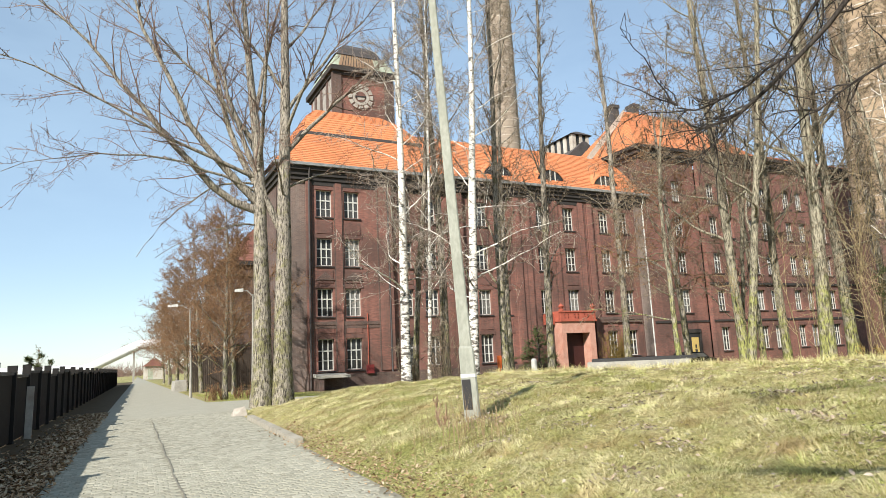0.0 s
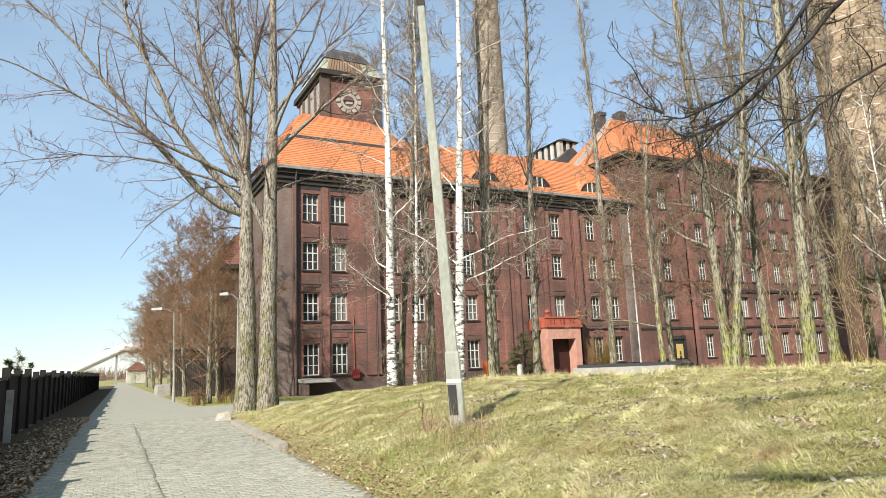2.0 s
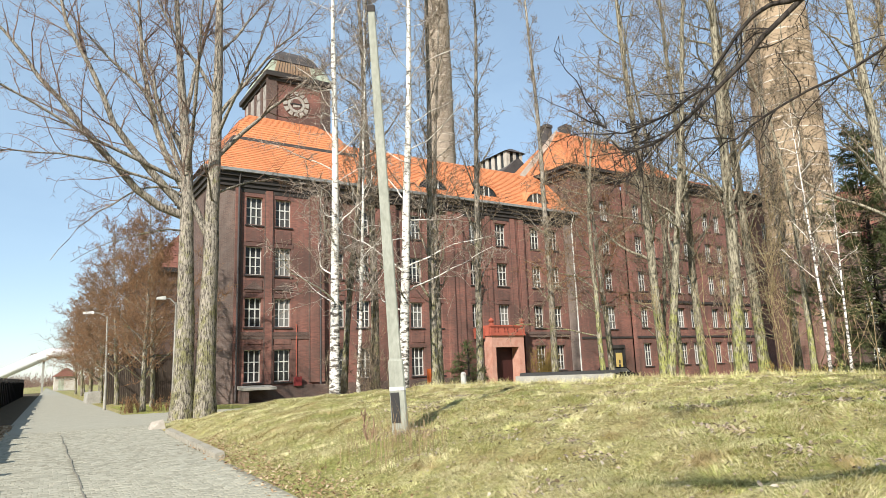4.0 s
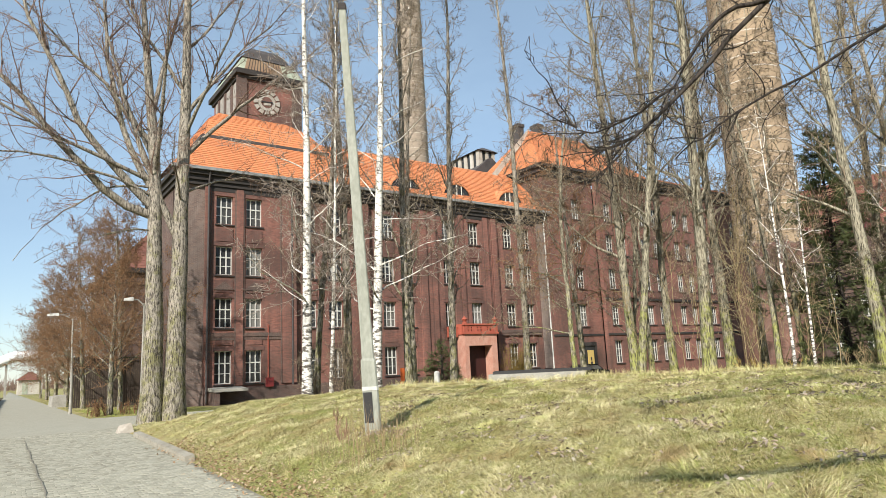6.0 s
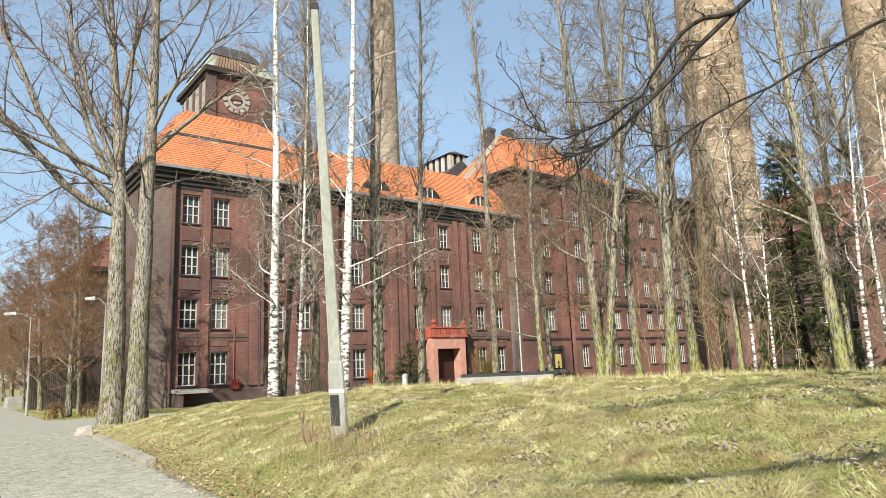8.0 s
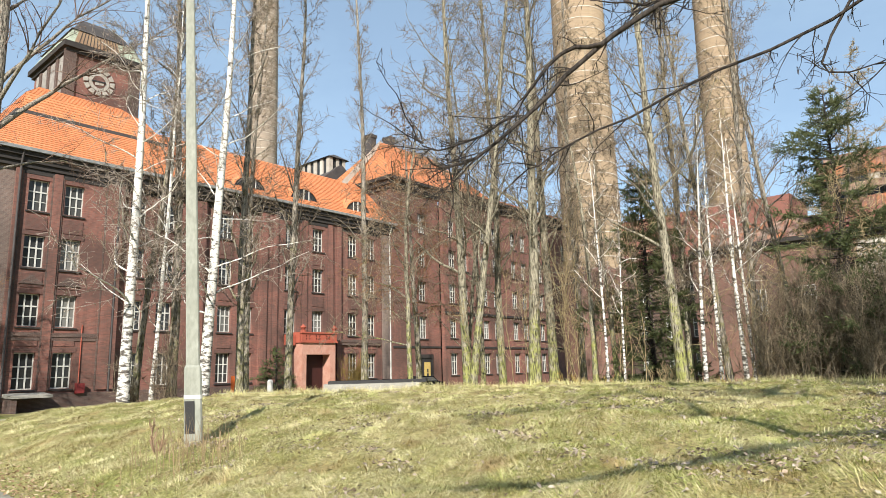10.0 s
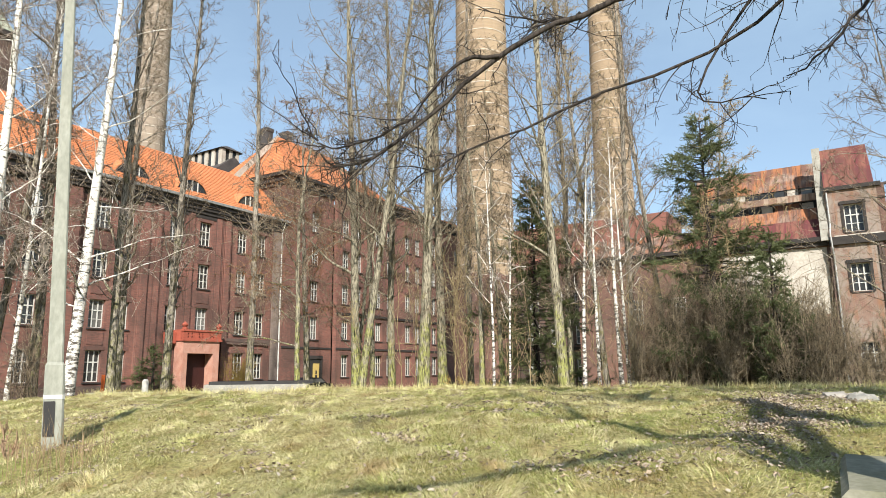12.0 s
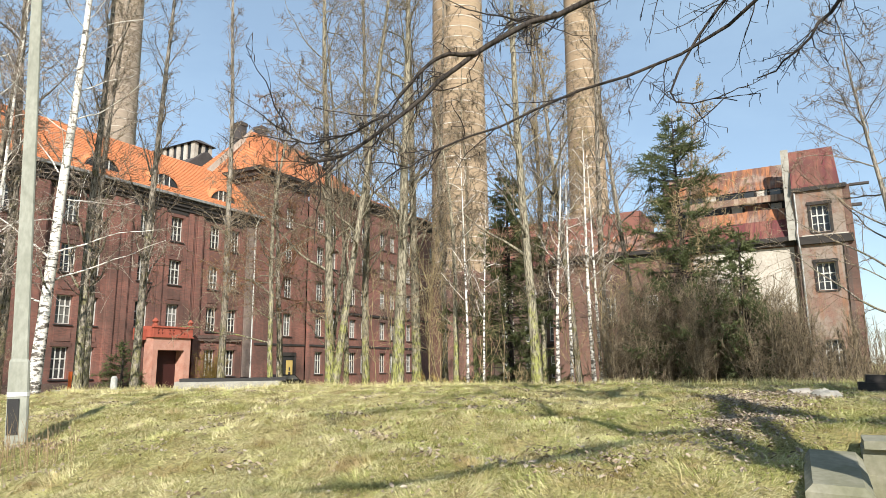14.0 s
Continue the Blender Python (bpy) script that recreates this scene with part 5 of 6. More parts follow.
bare_tree(BT, "bare tree with tangled tan twigs beside the spruce", 26.6, 4.9, 13, 0.10, (0.0, 0.02), 432, BARK, TAN, 0.25, 0.9, 28, 48, 0.06, 0.3, 9, 0, "trees on the bank", wander=0.05)
bare_tree(BI, "slender grey birch among the trees", 11.55, 24.4, 20, 0.09, (0.01, 0), 402, BIRCH, TWIG_PALE, 0.15, 0.6, 26, 45, 0.05, 0.2, 7, 0, "birches", thin=0.8)
bare_tree(BT, "bare tree with fine pale twigs at the end of the bank", 31.0, -3.2, 17, 0.17, (-0.02, 0.03), 441, BARK, TWIG, 0.2, 1.0, 34, 58, 0.04, 0.34, 9, 0, "trees on the bank", wander=0.03, fine=8)
bare_tree(BT, "tall bare tree with fine tan twigs behind the thicket", 30.2, 6.9, 24, 0.15, (0.0, 0.01), 442, BARK, TWIG, 0.2, 0.7, 38, 42, 0.07, 0.26, 8, 0, "trees on the bank", wander=0.02, fine=7)
# ---- overhanging limb of the tree behind the lane's edge ----
def limb_tree():
    rng = np.random.default_rng(7)
    t = thing("overhanging_tree", "dark bare tree with a long drooping limb over bank", "tree", at=(5.7, -2.6, 0.2))
    o = np.array([5.7, -2.6, 0.2])
    main = [np.array(p) for p in ((0, 0, -0.4), (0.1, 0.1, 3), (0.2, 0.5, 6), (0, 1.0, 9), (-0.3, 1.2, 13))]
    trunk = [(np.array(main), np.array([0.3, 0.25, 0.21, 0.15, 0.03]), 9)]
    crown = []

    def limb(pts, r0, n2, sub=0.35, droop=0.1):
        pts = np.array(pts, float)
        m = len(pts)
        trunk.append((pts, np.maximum(r0 * (1 - 0.85 * np.linspace(0, 1, m)), 0.006), 5))
        for i in range(n2):
            g = rng.uniform(0.1, 0.98) * (m - 1)
            b = int(min(g, m - 2))
            q = pts[b] + (pts[b + 1] - pts[b]) * (g - b)
            d2 = unit(unit(pts[b + 1] - pts[b]) + rng.normal(0, 0.6, 3) + [0, 0, -droop])
            L = rng.uniform(0.3, 1.1) * sub * 2.4
            bp, _ = branch_line(rng, q, d2, L, 7, 0.16, -0.01)
            crown.append((bp, np.linspace(0.009, 0.003, 8), 3))
            for k in range(8):
                w = rng.integers(1, 8)
                tp, _ = branch_line(rng, bp[w], unit(bp[w] - bp[w - 1] + rng.normal(0, 0.6, 3)), L * rng.uniform(0.12, 0.4), 3, 0.15, 0.0)
                crown.append((tp, np.array([0.004, 0.0035, 0.003, 0.0025]), 3))
                if k % 2:
                    e = tp[-1]
                    crown.append((np.array([e, e + [0.006, 0.004, -rng.uniform(0.03, 0.08)]]), np.array([0.005, 0.004]), 3))
    def bough(r0, n2, *ctrl):
        """A crooked bough along a smooth line through control points."""
        c = [np.array(p, float) for p in ctrl]
        c = [2 * c[0] - c[1], *c, 2 * c[-1] - c[-2]]
        pts = []
        for p0, p1, p2, p3 in zip(c, c[1:], c[2:], c[3:]):
            for u in (0.0, 0.25, 0.5, 0.75):
                pts.append(0.5 * (2 * p1 + (p2 - p0) * u + (2 * p0 - 5 * p1 + 4 * p2 - p3) * u * u + (3 * p1 - p0 - 3 * p2 + p3) * u ** 3) + rng.normal(0, 0.02, 3))
        pts.append(c[-2])
        limb([q - o for q in pts], r0, n2)

    bough(0.05, 32, (5.9, -2.1, 6.0), (7.67, 0.7, 6.25), (6.74, 2.18, 5.57), (6.01, 2.89, 4.9), (5.51, 3.37, 4.18), (4.82, 3.82, 3.56), (4.5, 3.99, 3.6))
    bough(0.027, 20, (6.01, 2.89, 4.9), (5.79, 3.3, 4.84), (5.48, 3.6, 4.2), (4.86, 4.07, 3.8), (4.58, 4.23, 3.87))
    bough(0.028, 18, (6.8, -1.2, 6.5), (8.09, 0.55, 5.55), (7.02, 2.59, 4.57), (6.09, 3.58, 3.91), (5.77, 3.89, 3.58))
    bough(0.05, 18, (5.85, -2.0, 7.2), (7.6, -1.9, 7.4), (9.07, -0.87, 6.31), (8.91, -0.31, 5.55), (8.6, 0.3, 5.05))
    bough(0.03, 18, (6.8, -1.2, 6.5), (8.1, 0.32, 6.15), (7.85, 1.2, 4.8), (7.59, 0.47, 4.43))
    bough(0.025, 12, (6.74, 2.18, 5.57), (6.68, 2.64, 5.57), (6.46, 3.34, 5.84))
    for i in range(12):
        a = 2.6 + (i % 6) * 0.75
        p0 = main[2] + (main[4] - main[2]) * (i / 16)
        lp, _ = branch_line(rng, p0, np.array([math.cos(a), math.sin(a), 0.6]), rng.uniform(3, 5.5), 7, 0.12, 0.04)
        limb(lp, 0.07, 14)
    part("trunk", tubes_mesh("trunk", trunk, BARK_DARK), BARK_DARK, t)
    part("crown", tubes_mesh("crown", crown, BARK_DARK), BARK_DARK, t)


limb_tree()

# Trunks out of view, added to lay streaks of shadow on the bank.
for i, (x, y, h, r) in enumerate(((9.6, -3.4, 15, 0.24), (4.3, -10.0, 16, 0.33), (7.6, -7.3, 14, 0.26))):
    bare_tree(BT, "bare tree rooted out of view, added for its shadows", x, y, h, r, (0.02, 0.02), 311 + i, BARK_DARK, BARK_DARK, 0.3, 1.0, 18, 50, 0.06, 0.4, 6, 1, "trees on the bank", fine=2)
# Unseen trees with thickened limbs, added for broader shadows.
for i, (x, y, h, r) in enumerate(((4.6, -7.6, 11, 0.27), (3.0, -9.5, 13, 0.3))):
    bare_tree(BT, "unseen bare tree at the lane edge, added for its shadows", x, y, h, r, (0.02, -0.02), 331 + i, BARK_DARK, BARK_DARK, 0.35, 0.6, 14, 42, 0.06, 0.36, 6, 1, "trees on the bank", fine=2, thin=2.0)


def forked_tree():
    """An unseen tree at the edge of the lane that forks low into crooked boughs, set to shadow the bank."""
    rng = np.random.default_rng(9)
    o = np.array([3.1, -2.35, 0.2])
    t = thing("bare_tree", "unseen low-forked bare tree at the lane edge, shaped for its shadows", "tree", "trees on the bank", tuple(o))
    wood, crown = [(np.array([(0, 0, -0.4), (0.0, 0.05, 1.2), (0.05, 0.1, 2.4), (0.1, 0.12, 3.4)]), np.array([0.24, 0.2, 0.18, 0.16]), 9)], []
    for r0, *ctrl in ((0.15, (3.15, -2.2, 3.2), (2.75, -2.0, 4.4), (1.6, -1.8, 5.0), (0.05, -1.7, 5.4), (-1.4, -1.4, 5.8), (-2.6, -1.0, 6.4)),
                      (0.16, (3.2, -2.2, 3.4), (3.3, -2.2, 4.7), (2.7, -2.0, 5.3), (2.5, -1.6, 6.2), (2.6, -1.7, 8.3), (2.4, -1.5, 10.2)),
                      (0.16, (3.2, -2.3, 3.3), (3.45, -3.2, 5.4), (3.9, -4.2, 7.3), (5.0, -5.0, 9.8)),
                      (0.08, (2.5, -1.6, 6.2), (1.85, -0.85, 6.9), (1.3, 0.15, 6.95), (0.9, 1.1, 7.0)),
                      (0.05, (1.6, -1.8, 5.0), (0.7, -2.5, 5.7), (-0.4, -3.0, 6.2)), (0.05, (3.45, -3.2, 5.4), (2.4, -4.0, 6.4), (1.2, -4.6, 7.0))):
        c = [np.array(p) - o for p in ctrl]
        pts = []
        for a, b in zip(c, c[1:]):
            pts += [a + (b - a) * u + rng.normal(0, 0.03, 3) for u in (0, 0.34, 0.67)]
        pts.append(c[-1])
        pts = np.array(pts)
        wood.append((pts, np.maximum(r0 * (1 - 0.75 * np.linspace(0, 1, len(pts))), 0.012), 5))
        for k in range(10):
            w = rng.integers(2, len(pts))
            bp, _ = branch_line(rng, pts[w], unit(unit(pts[w] - pts[w - 1]) + rng.normal(0, 0.5, 3) + [0, 0, 0.3]), rng.uniform(0.6, 1.8), 5, 0.14, 0.03)
            crown.append((bp, np.linspace(0.016, 0.005, 6), 3))
            for k2 in range(4):
                q = bp[rng.integers(1, 6)]
                crown.append((np.array([q, q + unit(rng.normal(0, 0.6, 3) + [0, 0, 0.3]) * rng.uniform(0.2, 0.5)]), np.array([0.006, 0.004]), 3))
    part("trunk", tubes_mesh("trunk", wood, BARK_DARK), BARK_DARK, t)
    part("crown", tubes_mesh("crown", crown, BARK_DARK), BARK_DARK, t)


forked_tree()
# Another tree rooted out of view, added for its shadow.
bare_tree(BT, "bare tree rooted out of view, added for its shadows", 11.0, -6.5, 16, 0.26, (0.0, 0.02), 301, BARK_DARK, BARK_DARK, 0.25, 1.0, 24, 55, 0.06, 0.38, 8, 0, "trees on the bank")

# ---- fence along the lane ----
OLD_RAIL = plain_mat("grey_weathered_rail", (0.16, 0.15, 0.135), (0.06, 0.055, 0.05), 0.9, 3)
fence = thing("fence", "old black timber fence with posts beside the lane", "fence", at=(-2.4, 6, 0))
FO = (2.4, -6, 0)
for i in range(40):
    y = 6 + i * 2.3
    x = road_left(y) - 1.7
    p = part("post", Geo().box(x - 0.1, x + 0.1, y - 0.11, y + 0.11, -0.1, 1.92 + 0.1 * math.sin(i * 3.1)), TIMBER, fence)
    p.location = FO
    x2 = road_left(y + 2.3) - 1.7
    q = lambda w0, w1, z: [(x + w0, y, z), (x + w1, y, z), (x2 + w1, y + 2.3, z), (x2 + w0, y + 2.3, z)]
    top = 1.66 + 0.07 * math.sin(i * 1.9)
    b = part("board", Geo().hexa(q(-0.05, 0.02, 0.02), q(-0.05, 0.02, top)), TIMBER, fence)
    rl = part("rail", Geo().hexa(q(-0.09, 0.06, top + 0.003), q(-0.09, 0.06, top + 0.08)), OLD_RAIL, fence)
    rl.location = FO
    b.location = FO

# ---- grass, leaves, kerb ----
def blades(name, label, x, y, length, width, mat, seed, flat=0.7):
    """Many bent grass blades as one mesh, rooted on the ground."""
    rng = np.random.default_rng(seed)
    n = len(x)
    z = ground_z(x, y)
    a = rng.uniform(0, 2 * np.pi, n)
    side = np.stack([np.cos(a), np.sin(a), np.zeros(n)], 1)
    # blades of one tuft lie the same way, mostly down the slope
    b = 3.4 + 1.2 * np.sin(x * 5.3 + 2.2 * np.sin(y * 3.9)) + 1.2 * np.sin(y * 6.7 - x * 2.7 + 1.5 * np.sin(x * 2.3)) + rng.normal(0, 0.7, n)
    a = b - np.pi / 2 + rng.normal(0, 0.35, n)
    side = np.stack([np.cos(a), np.sin(a), np.zeros(n)], 1)
    out = np.stack([np.cos(b), np.sin(b), np.zeros(n)], 1)
    lean_ = rng.uniform(0.5, 1.0, n)[:, None] * flat * 1.3
    p = np.stack([x, y, z - 0.01], 1)
    L = (length * rng.uniform(0.55, 1.35, n))[:, None]
    w = (width * rng.uniform(0.6, 1.3, n))[:, None] / 2
    up = np.array([0, 0, 1.0])
    m1 = p + L * 0.5 * (up * np.clip(1.0 - lean_ * 0.35, 0.4, 1) + out * lean_ * 0.6)
    tip = p + L * (up * np.clip(1.05 - lean_ * 0.75, 0.12, 1) + out * lean_)
    V = np.stack([p - side * w, p + side * w, m1 + side * w * 0.8, m1 - side * w * 0.8, tip], 1).reshape(-1, 3)
    i = np.arange(n)[:, None] * 5
    me_ = bpy.data.meshes.new(name)
    F4, F3 = i + np.array([0, 1, 2, 3]), i + np.array([3, 2, 4])
    me_.from_pydata(V.tolist(), [], F4.tolist() + F3.tolist())
    me_.materials.append(mat)
    return tagged(new(name, me_), label, "grass", kind="stuff")


def grass_mat(name, stops, patch, lush):
    m = Mat(name, 0.75, 0, 0.25)
    r = m.node("NewGeometry").outputs["Random Per Island"]
    col = m.ramp(r, stops)
    col = m.mix(m.ramp(m.noise(m.coord(), 0.9, 5), [(0.44, (0, 0, 0)), (0.58, (0.8,) * 3)]), col, patch)
    col = m.mix(m.ramp(m.noise(m.scaled(m.coord(), (1, 1, 1.3)), 1.7, 5), [(0.50, (0, 0, 0)), (0.60, (0.7,) * 3)]), col, lush)
    col = m.mix(m.ramp(m.noise(m.coord(), 3.1, 4), [(0.52, (0, 0, 0)), (0.64, (0.5,) * 3)]), col, (0.30, 0.23, 0.095))
    col = m.mix(m.ramp(m.noise(m.coord(), 1.1, 5), [(0.54, (0, 0, 0)), (0.66, (0.65,) * 3)]), col, (0.34, 0.21, 0.09))
    m.colour(col)
    return m.m


STRAW = grass_mat("straw", [(0.0, (0.43, 0.385, 0.17)), (0.4, (0.57, 0.51, 0.26)), (0.75, (0.68, 0.62, 0.36)), (1.0, (0.34, 0.26, 0.12))], (0.65, 0.585, 0.33), (0.42, 0.43, 0.13))
GREEN = grass_mat("green_blades", [(0.0, (0.17, 0.21, 0.045)), (0.5, (0.28, 0.31, 0.08)), (1.0, (0.42, 0.42, 0.13))], (0.36, 0.38, 0.11), (0.27, 0.32, 0.07))


STEM = plain_mat("dead_stems", (0.34, 0.25, 0.14), (0.22, 0.15, 0.085), 0.9, 5)


def scatter(n, seed, r0, r1, a0, a1, power=1.0):
    """Points on the bank by distance and bearing, thicker nearby."""
    rng = np.random.default_rng(seed)
    r = r0 + (r1 - r0) * rng.random(n) ** power
    a = np.radians(rng.uniform(a0, a1, n))
    x, y = r * np.sin(a), r * np.cos(a)
    keep = (x > kerb_x(y) + 0.25 + 0.25 * rng.random(n)) & ~((y < -0.1) & (x < 7.3))
    return x[keep], y[keep]


x, y = scatter(180000, 1, 4, 27, 8, 104, 1.15)
# Straw thins rightward, for greener grass and in place of some shade.
thin_ = np.random.default_rng(64).random(len(x)) > 0.65 * smoothstep(45, 75, np.degrees(np.arctan2(x, y)))
x, y = x[thin_], y[thin_]
clump = np.sin(x * 1.7 + 2 * np.sin(y * 1.3)) + np.sin(y * 2.3 + x * 0.6)
r = np.hypot(x, y)
cx_, cy_ = scatter(5200, 61, 4.2, 25, 8, 104, 1.2)
rng = np.random.default_rng(62)
k_ = rng.integers(0, len(cx_), 96000)
tx, ty = cx_[k_] + rng.normal(0, 0.09, 96000), cy_[k_] + rng.normal(0, 0.09, 96000)
blades("dry_grass", "tussocks of bleached winter grass on the bank", tx, ty, 0.17, 0.003 + 0.00042 * np.hypot(tx, ty), STRAW, 63, 1.3)
blades("dry_grass", "long bleached winter grass lying on the bank", x, y, 0.14 + 0.05 * np.clip(clump, -1, 1), 0.003 + 0.00042 * r, STRAW, 2, 1.4)
x, y = scatter(130000, 3, 4, 26, 10, 104, 1.15)
# Green thickens the same way, its darker tone also making up shade.
keep = np.sin(x * 0.9 + 1.5 * np.sin(y * 0.8)) + np.sin(y * 1.1 - x * 0.5) + np.random.default_rng(4).normal(0, 0.4, len(x)) > 1.1 - 2.3 * smoothstep(35, 75, np.degrees(np.arctan2(x, y)))
r = np.hypot(x, y)
blades("green_grass", "short green grass tufts among straw", x[keep], y[keep], 0.13, (0.003 + 0.00042 * r)[keep], GREEN, 5, 1.1)
rng = np.random.default_rng(6)
x, y = 4.7 + rng.normal(0, 0.35, 240), 8.6 + rng.normal(0, 0.5, 240)
blades("tall_stems", "tall dry stems at the pole", x, y, 0.6, 0.006, STEM, 7, 0.3)
x, y = scatter(9000, 8, 19.5, 24, 30, 96)
blades("tall_stems", "tall dry stems along the top of the bank", x, y, 0.26, 0.01, STRAW, 9, 0.5)
# lawn strip across the side path and the verge of the lane
rng = np.random.default_rng(12)
x, y = rng.uniform(4.9, 12, 9000), rng.uniform(34, 46, 9000)
blades("green_grass", "green lawn strip beside the side path", x, y, 0.12, 0.02, GREEN, 13, 0.8)


def leaves(name, label, x, y, size, seed, stops):
    rng = np.random.default_rng(seed)
    n = len(x)
    m = Mat(name + "_colour", 0.7, 0, 0.3)
    m.colour(m.ramp(m.node("NewGeometry").outputs["Random Per Island"], stops))
    z = np.maximum(ground_z(x, y), 0.0) + rng.uniform(0.015, 0.07, n)
    a = rng.uniform(0, 6.28, n)
    u = np.stack([np.cos(a), np.sin(a), rng.normal(0, 0.35, n)], 1) * (size * rng.uniform(0.6, 1.3, n))[:, None]
    v = np.stack([-np.sin(a), np.cos(a), rng.normal(0, 0.35, n)], 1) * (size * rng.uniform(0.35, 0.7, n))[:, None]
    c_ = np.stack([x, y, z], 1)
    curl = np.array([0, 0, 1]) * (size * rng.uniform(0.1, 0.6, n))[:, None]
    k1, k2 = rng.uniform(0.2, 0.7, (n, 1)), rng.uniform(0.2, 0.7, (n, 1))
    V = np.stack([c_ - u, c_ - u * k1 - v + curl * 0.6, c_ + u * k2 - v * 0.8 + curl, c_ + u * 1.1, c_ + u * k1 + v + curl, c_ - u * k2 + v * 0.8 + curl * 0.4], 1).reshape(-1, 3)
    i = np.arange(n)[:, None] * 6
    me_ = bpy.data.meshes.new(name)
    me_.from_pydata(V.tolist(), [], (i + np.array([0, 1, 2, 3])).tolist() + (i + np.array([0, 3, 4, 5])).tolist())
    me_.materials.append(m.m)
    return tagged(new(name, me_), label, "leaves", kind="stuff")


PALE_LEAF = [(0.0, (0.32, 0.235, 0.165)), (0.35, (0.38, 0.31, 0.24)), (0.6, (0.12, 0.08, 0.05)), (1.0, (0.46, 0.40, 0.33))]
BROWN_LEAF = [(0.0, (0.2, 0.115, 0.06)), (0.5, (0.33, 0.22, 0.12)), (1.0, (0.46, 0.37, 0.25))]
x, y = scatter(3000, 21, 5, 24, 25, 102)
leaves("fallen_leaves", "pale dry leaves scattered on the bank", x, y, np.full(len(x), 0.026), 22, PALE_LEAF)
ux, uy = scatter(85, 27, 6, 20, 28, 98)
rng = np.random.default_rng(28)
q_ = rng.integers(0, len(ux), 3200)
leaves("fallen_leaves", "small heaps of dry leaves on the bank", ux[q_] + rng.normal(0, 0.17, 3200), uy[q_] + rng.normal(0, 0.17, 3200), np.full(3200, 0.028), 29, PALE_LEAF)
rng = np.random.default_rng(23)
t_ = rng.random(7000)
x, y = 7.4 + 8 * t_ + rng.normal(0, 0.7, 7000), 0.75 + 0.25 * t_ + rng.normal(0, 0.1, 7000) + (0.25 + 0.3 * t_) * rng.normal(0, 1, 7000)
leaves("fallen_leaves", "drift of pale dry leaves in a hollow of the bank", x, y, np.full(7000, 0.021), 24, PALE_LEAF)
y = rng.uniform(5, 17, 1500)
x = kerb_x(y) + rng.normal(0.2, 0.22, 1500)
leaves("fallen_leaves", "brown leaves along the edge of the lane", x, y, np.full(1500, 0.028), 25, BROWN_LEAF)
y = 8 + 22 * rng.random(6000) ** 1.3
x = road_left(y) - 0.2 - np.abs(rng.normal(0, 0.45, 6000)) + 0.35 * rng.random(6000)
leaves("fallen_leaves", "brown leaf litter below the timber fence", x, y, np.full(6000, 0.045), 26, BROWN_LEAF)

# kerb stones by the side path
for i in range(7):
    y = 13.7 + i * 1.12
    x = 3.46 + i * 0.066
    k = part("kerb_stone", Geo().hexa([(x - 0.06, y, -0.05), (x + 0.14, y, -0.05), (x + 0.2, y + 1.06, -0.05), (x, y + 1.06, -0.05)], [(x - 0.04, y + 0.02, 0.1 + 0.01 * (i % 3)), (x + 0.13, y + 0.02, 0.13), (x + 0.18, y + 1.04, 0.13), (x + 0.02, y + 1.04, 0.11)]), STONE_GREY)
    tagged(k, "worn grey stone kerb at the lane's edge", "kerb", "kerb stones")
tagged(part("stone_block", Geo().hexa([(3.7, 23.1, -0.05), (4.2, 23.1, -0.05), (4.25, 23.6, -0.05), (3.7, 23.6, -0.05)], [(3.78, 23.2, 0.24), (4.1, 23.15, 0.3), (4.15, 23.5, 0.27), (3.8, 23.55, 0.2)]), PLASTER), "pale rough stone at the corner of the lane", "stone")

# ---- concrete walls on the bank ----
w = thing("retaining_wall", "weathered concrete retaining wall with mossy top", "wall", at=(6.5, 0, 0.2))
part("wall_top", Geo().hexa([(-1.2, -0.28, -0.5), (0.35, -0.28, -0.5), (0.35, 0.16, -0.5), (-1.2, 0.12, -0.5)], [(-1.2, -0.28, 0.55), (0.35, -0.28, 0.6), (0.35, 0.16, 0.6), (-1.2, 0.12, 0.56)]).hexa([(-1.2, -0.28, 0.55), (0.35, -0.28, 0.6), (0.35, 0.16, 0.6), (-1.2, 0.12, 0.56)], [(-1.15, -0.23, 0.6), (0.35, -0.23, 0.66), (0.35, 0.11, 0.67), (-1.16, 0.07, 0.61)]), MOSSY, w)
part("wall_return", Geo().box(0.36, 0.8, -4.5, -0.285, -0.3, 0.69), MOSSY, w)
part("coping", Geo().box(0.3, 0.86, -4.5, -0.3, 0.691, 0.76), MOSSY, w)
s = thing("concrete_slab", "flat pale concrete slab set in grass", "slab", at=(16, -1.6, 0.85))
part("slab", Geo().hexa([(-2.2, -2.5, -0.15), (2.6, -2.5, -0.15), (2.6, 1.3, -0.15), (-2.0, 1.2, -0.15)], [(-2.15, -2.5, 0.1), (2.6, -2.5, 0.1), (2.55, 1.25, 0.12), (-1.95, 1.15, 0.1)]), CONCRETE, s)
b = thing("stone_stack", "two dark stone blocks stacked on the slab", "stone", at=(17.6, -1.0, 0.952))
part("lower_block", Geo().box(-0.3, 0.3, -0.32, 0.3, 0, 0.24), STONE_DARK, b)
part("upper_block", Geo().hexa([(-0.2, -0.3, 0.241), (0.24, -0.3, 0.241), (0.24, 0.16, 0.241), (-0.2, 0.16, 0.241)], [(-0.18, -0.3, 0.39), (0.22, -0.28, 0.38), (0.22, 0.14, 0.4), (-0.18, 0.13, 0.4)]), STONE_DARK, b)
lz = float(ground_z(13.3, -0.05))
lump = thing("concrete_lump", "large pale broken concrete lump half sunk in grass", "rubble", at=(13.3, -0.05, lz))
rng = np.random.default_rng(35)
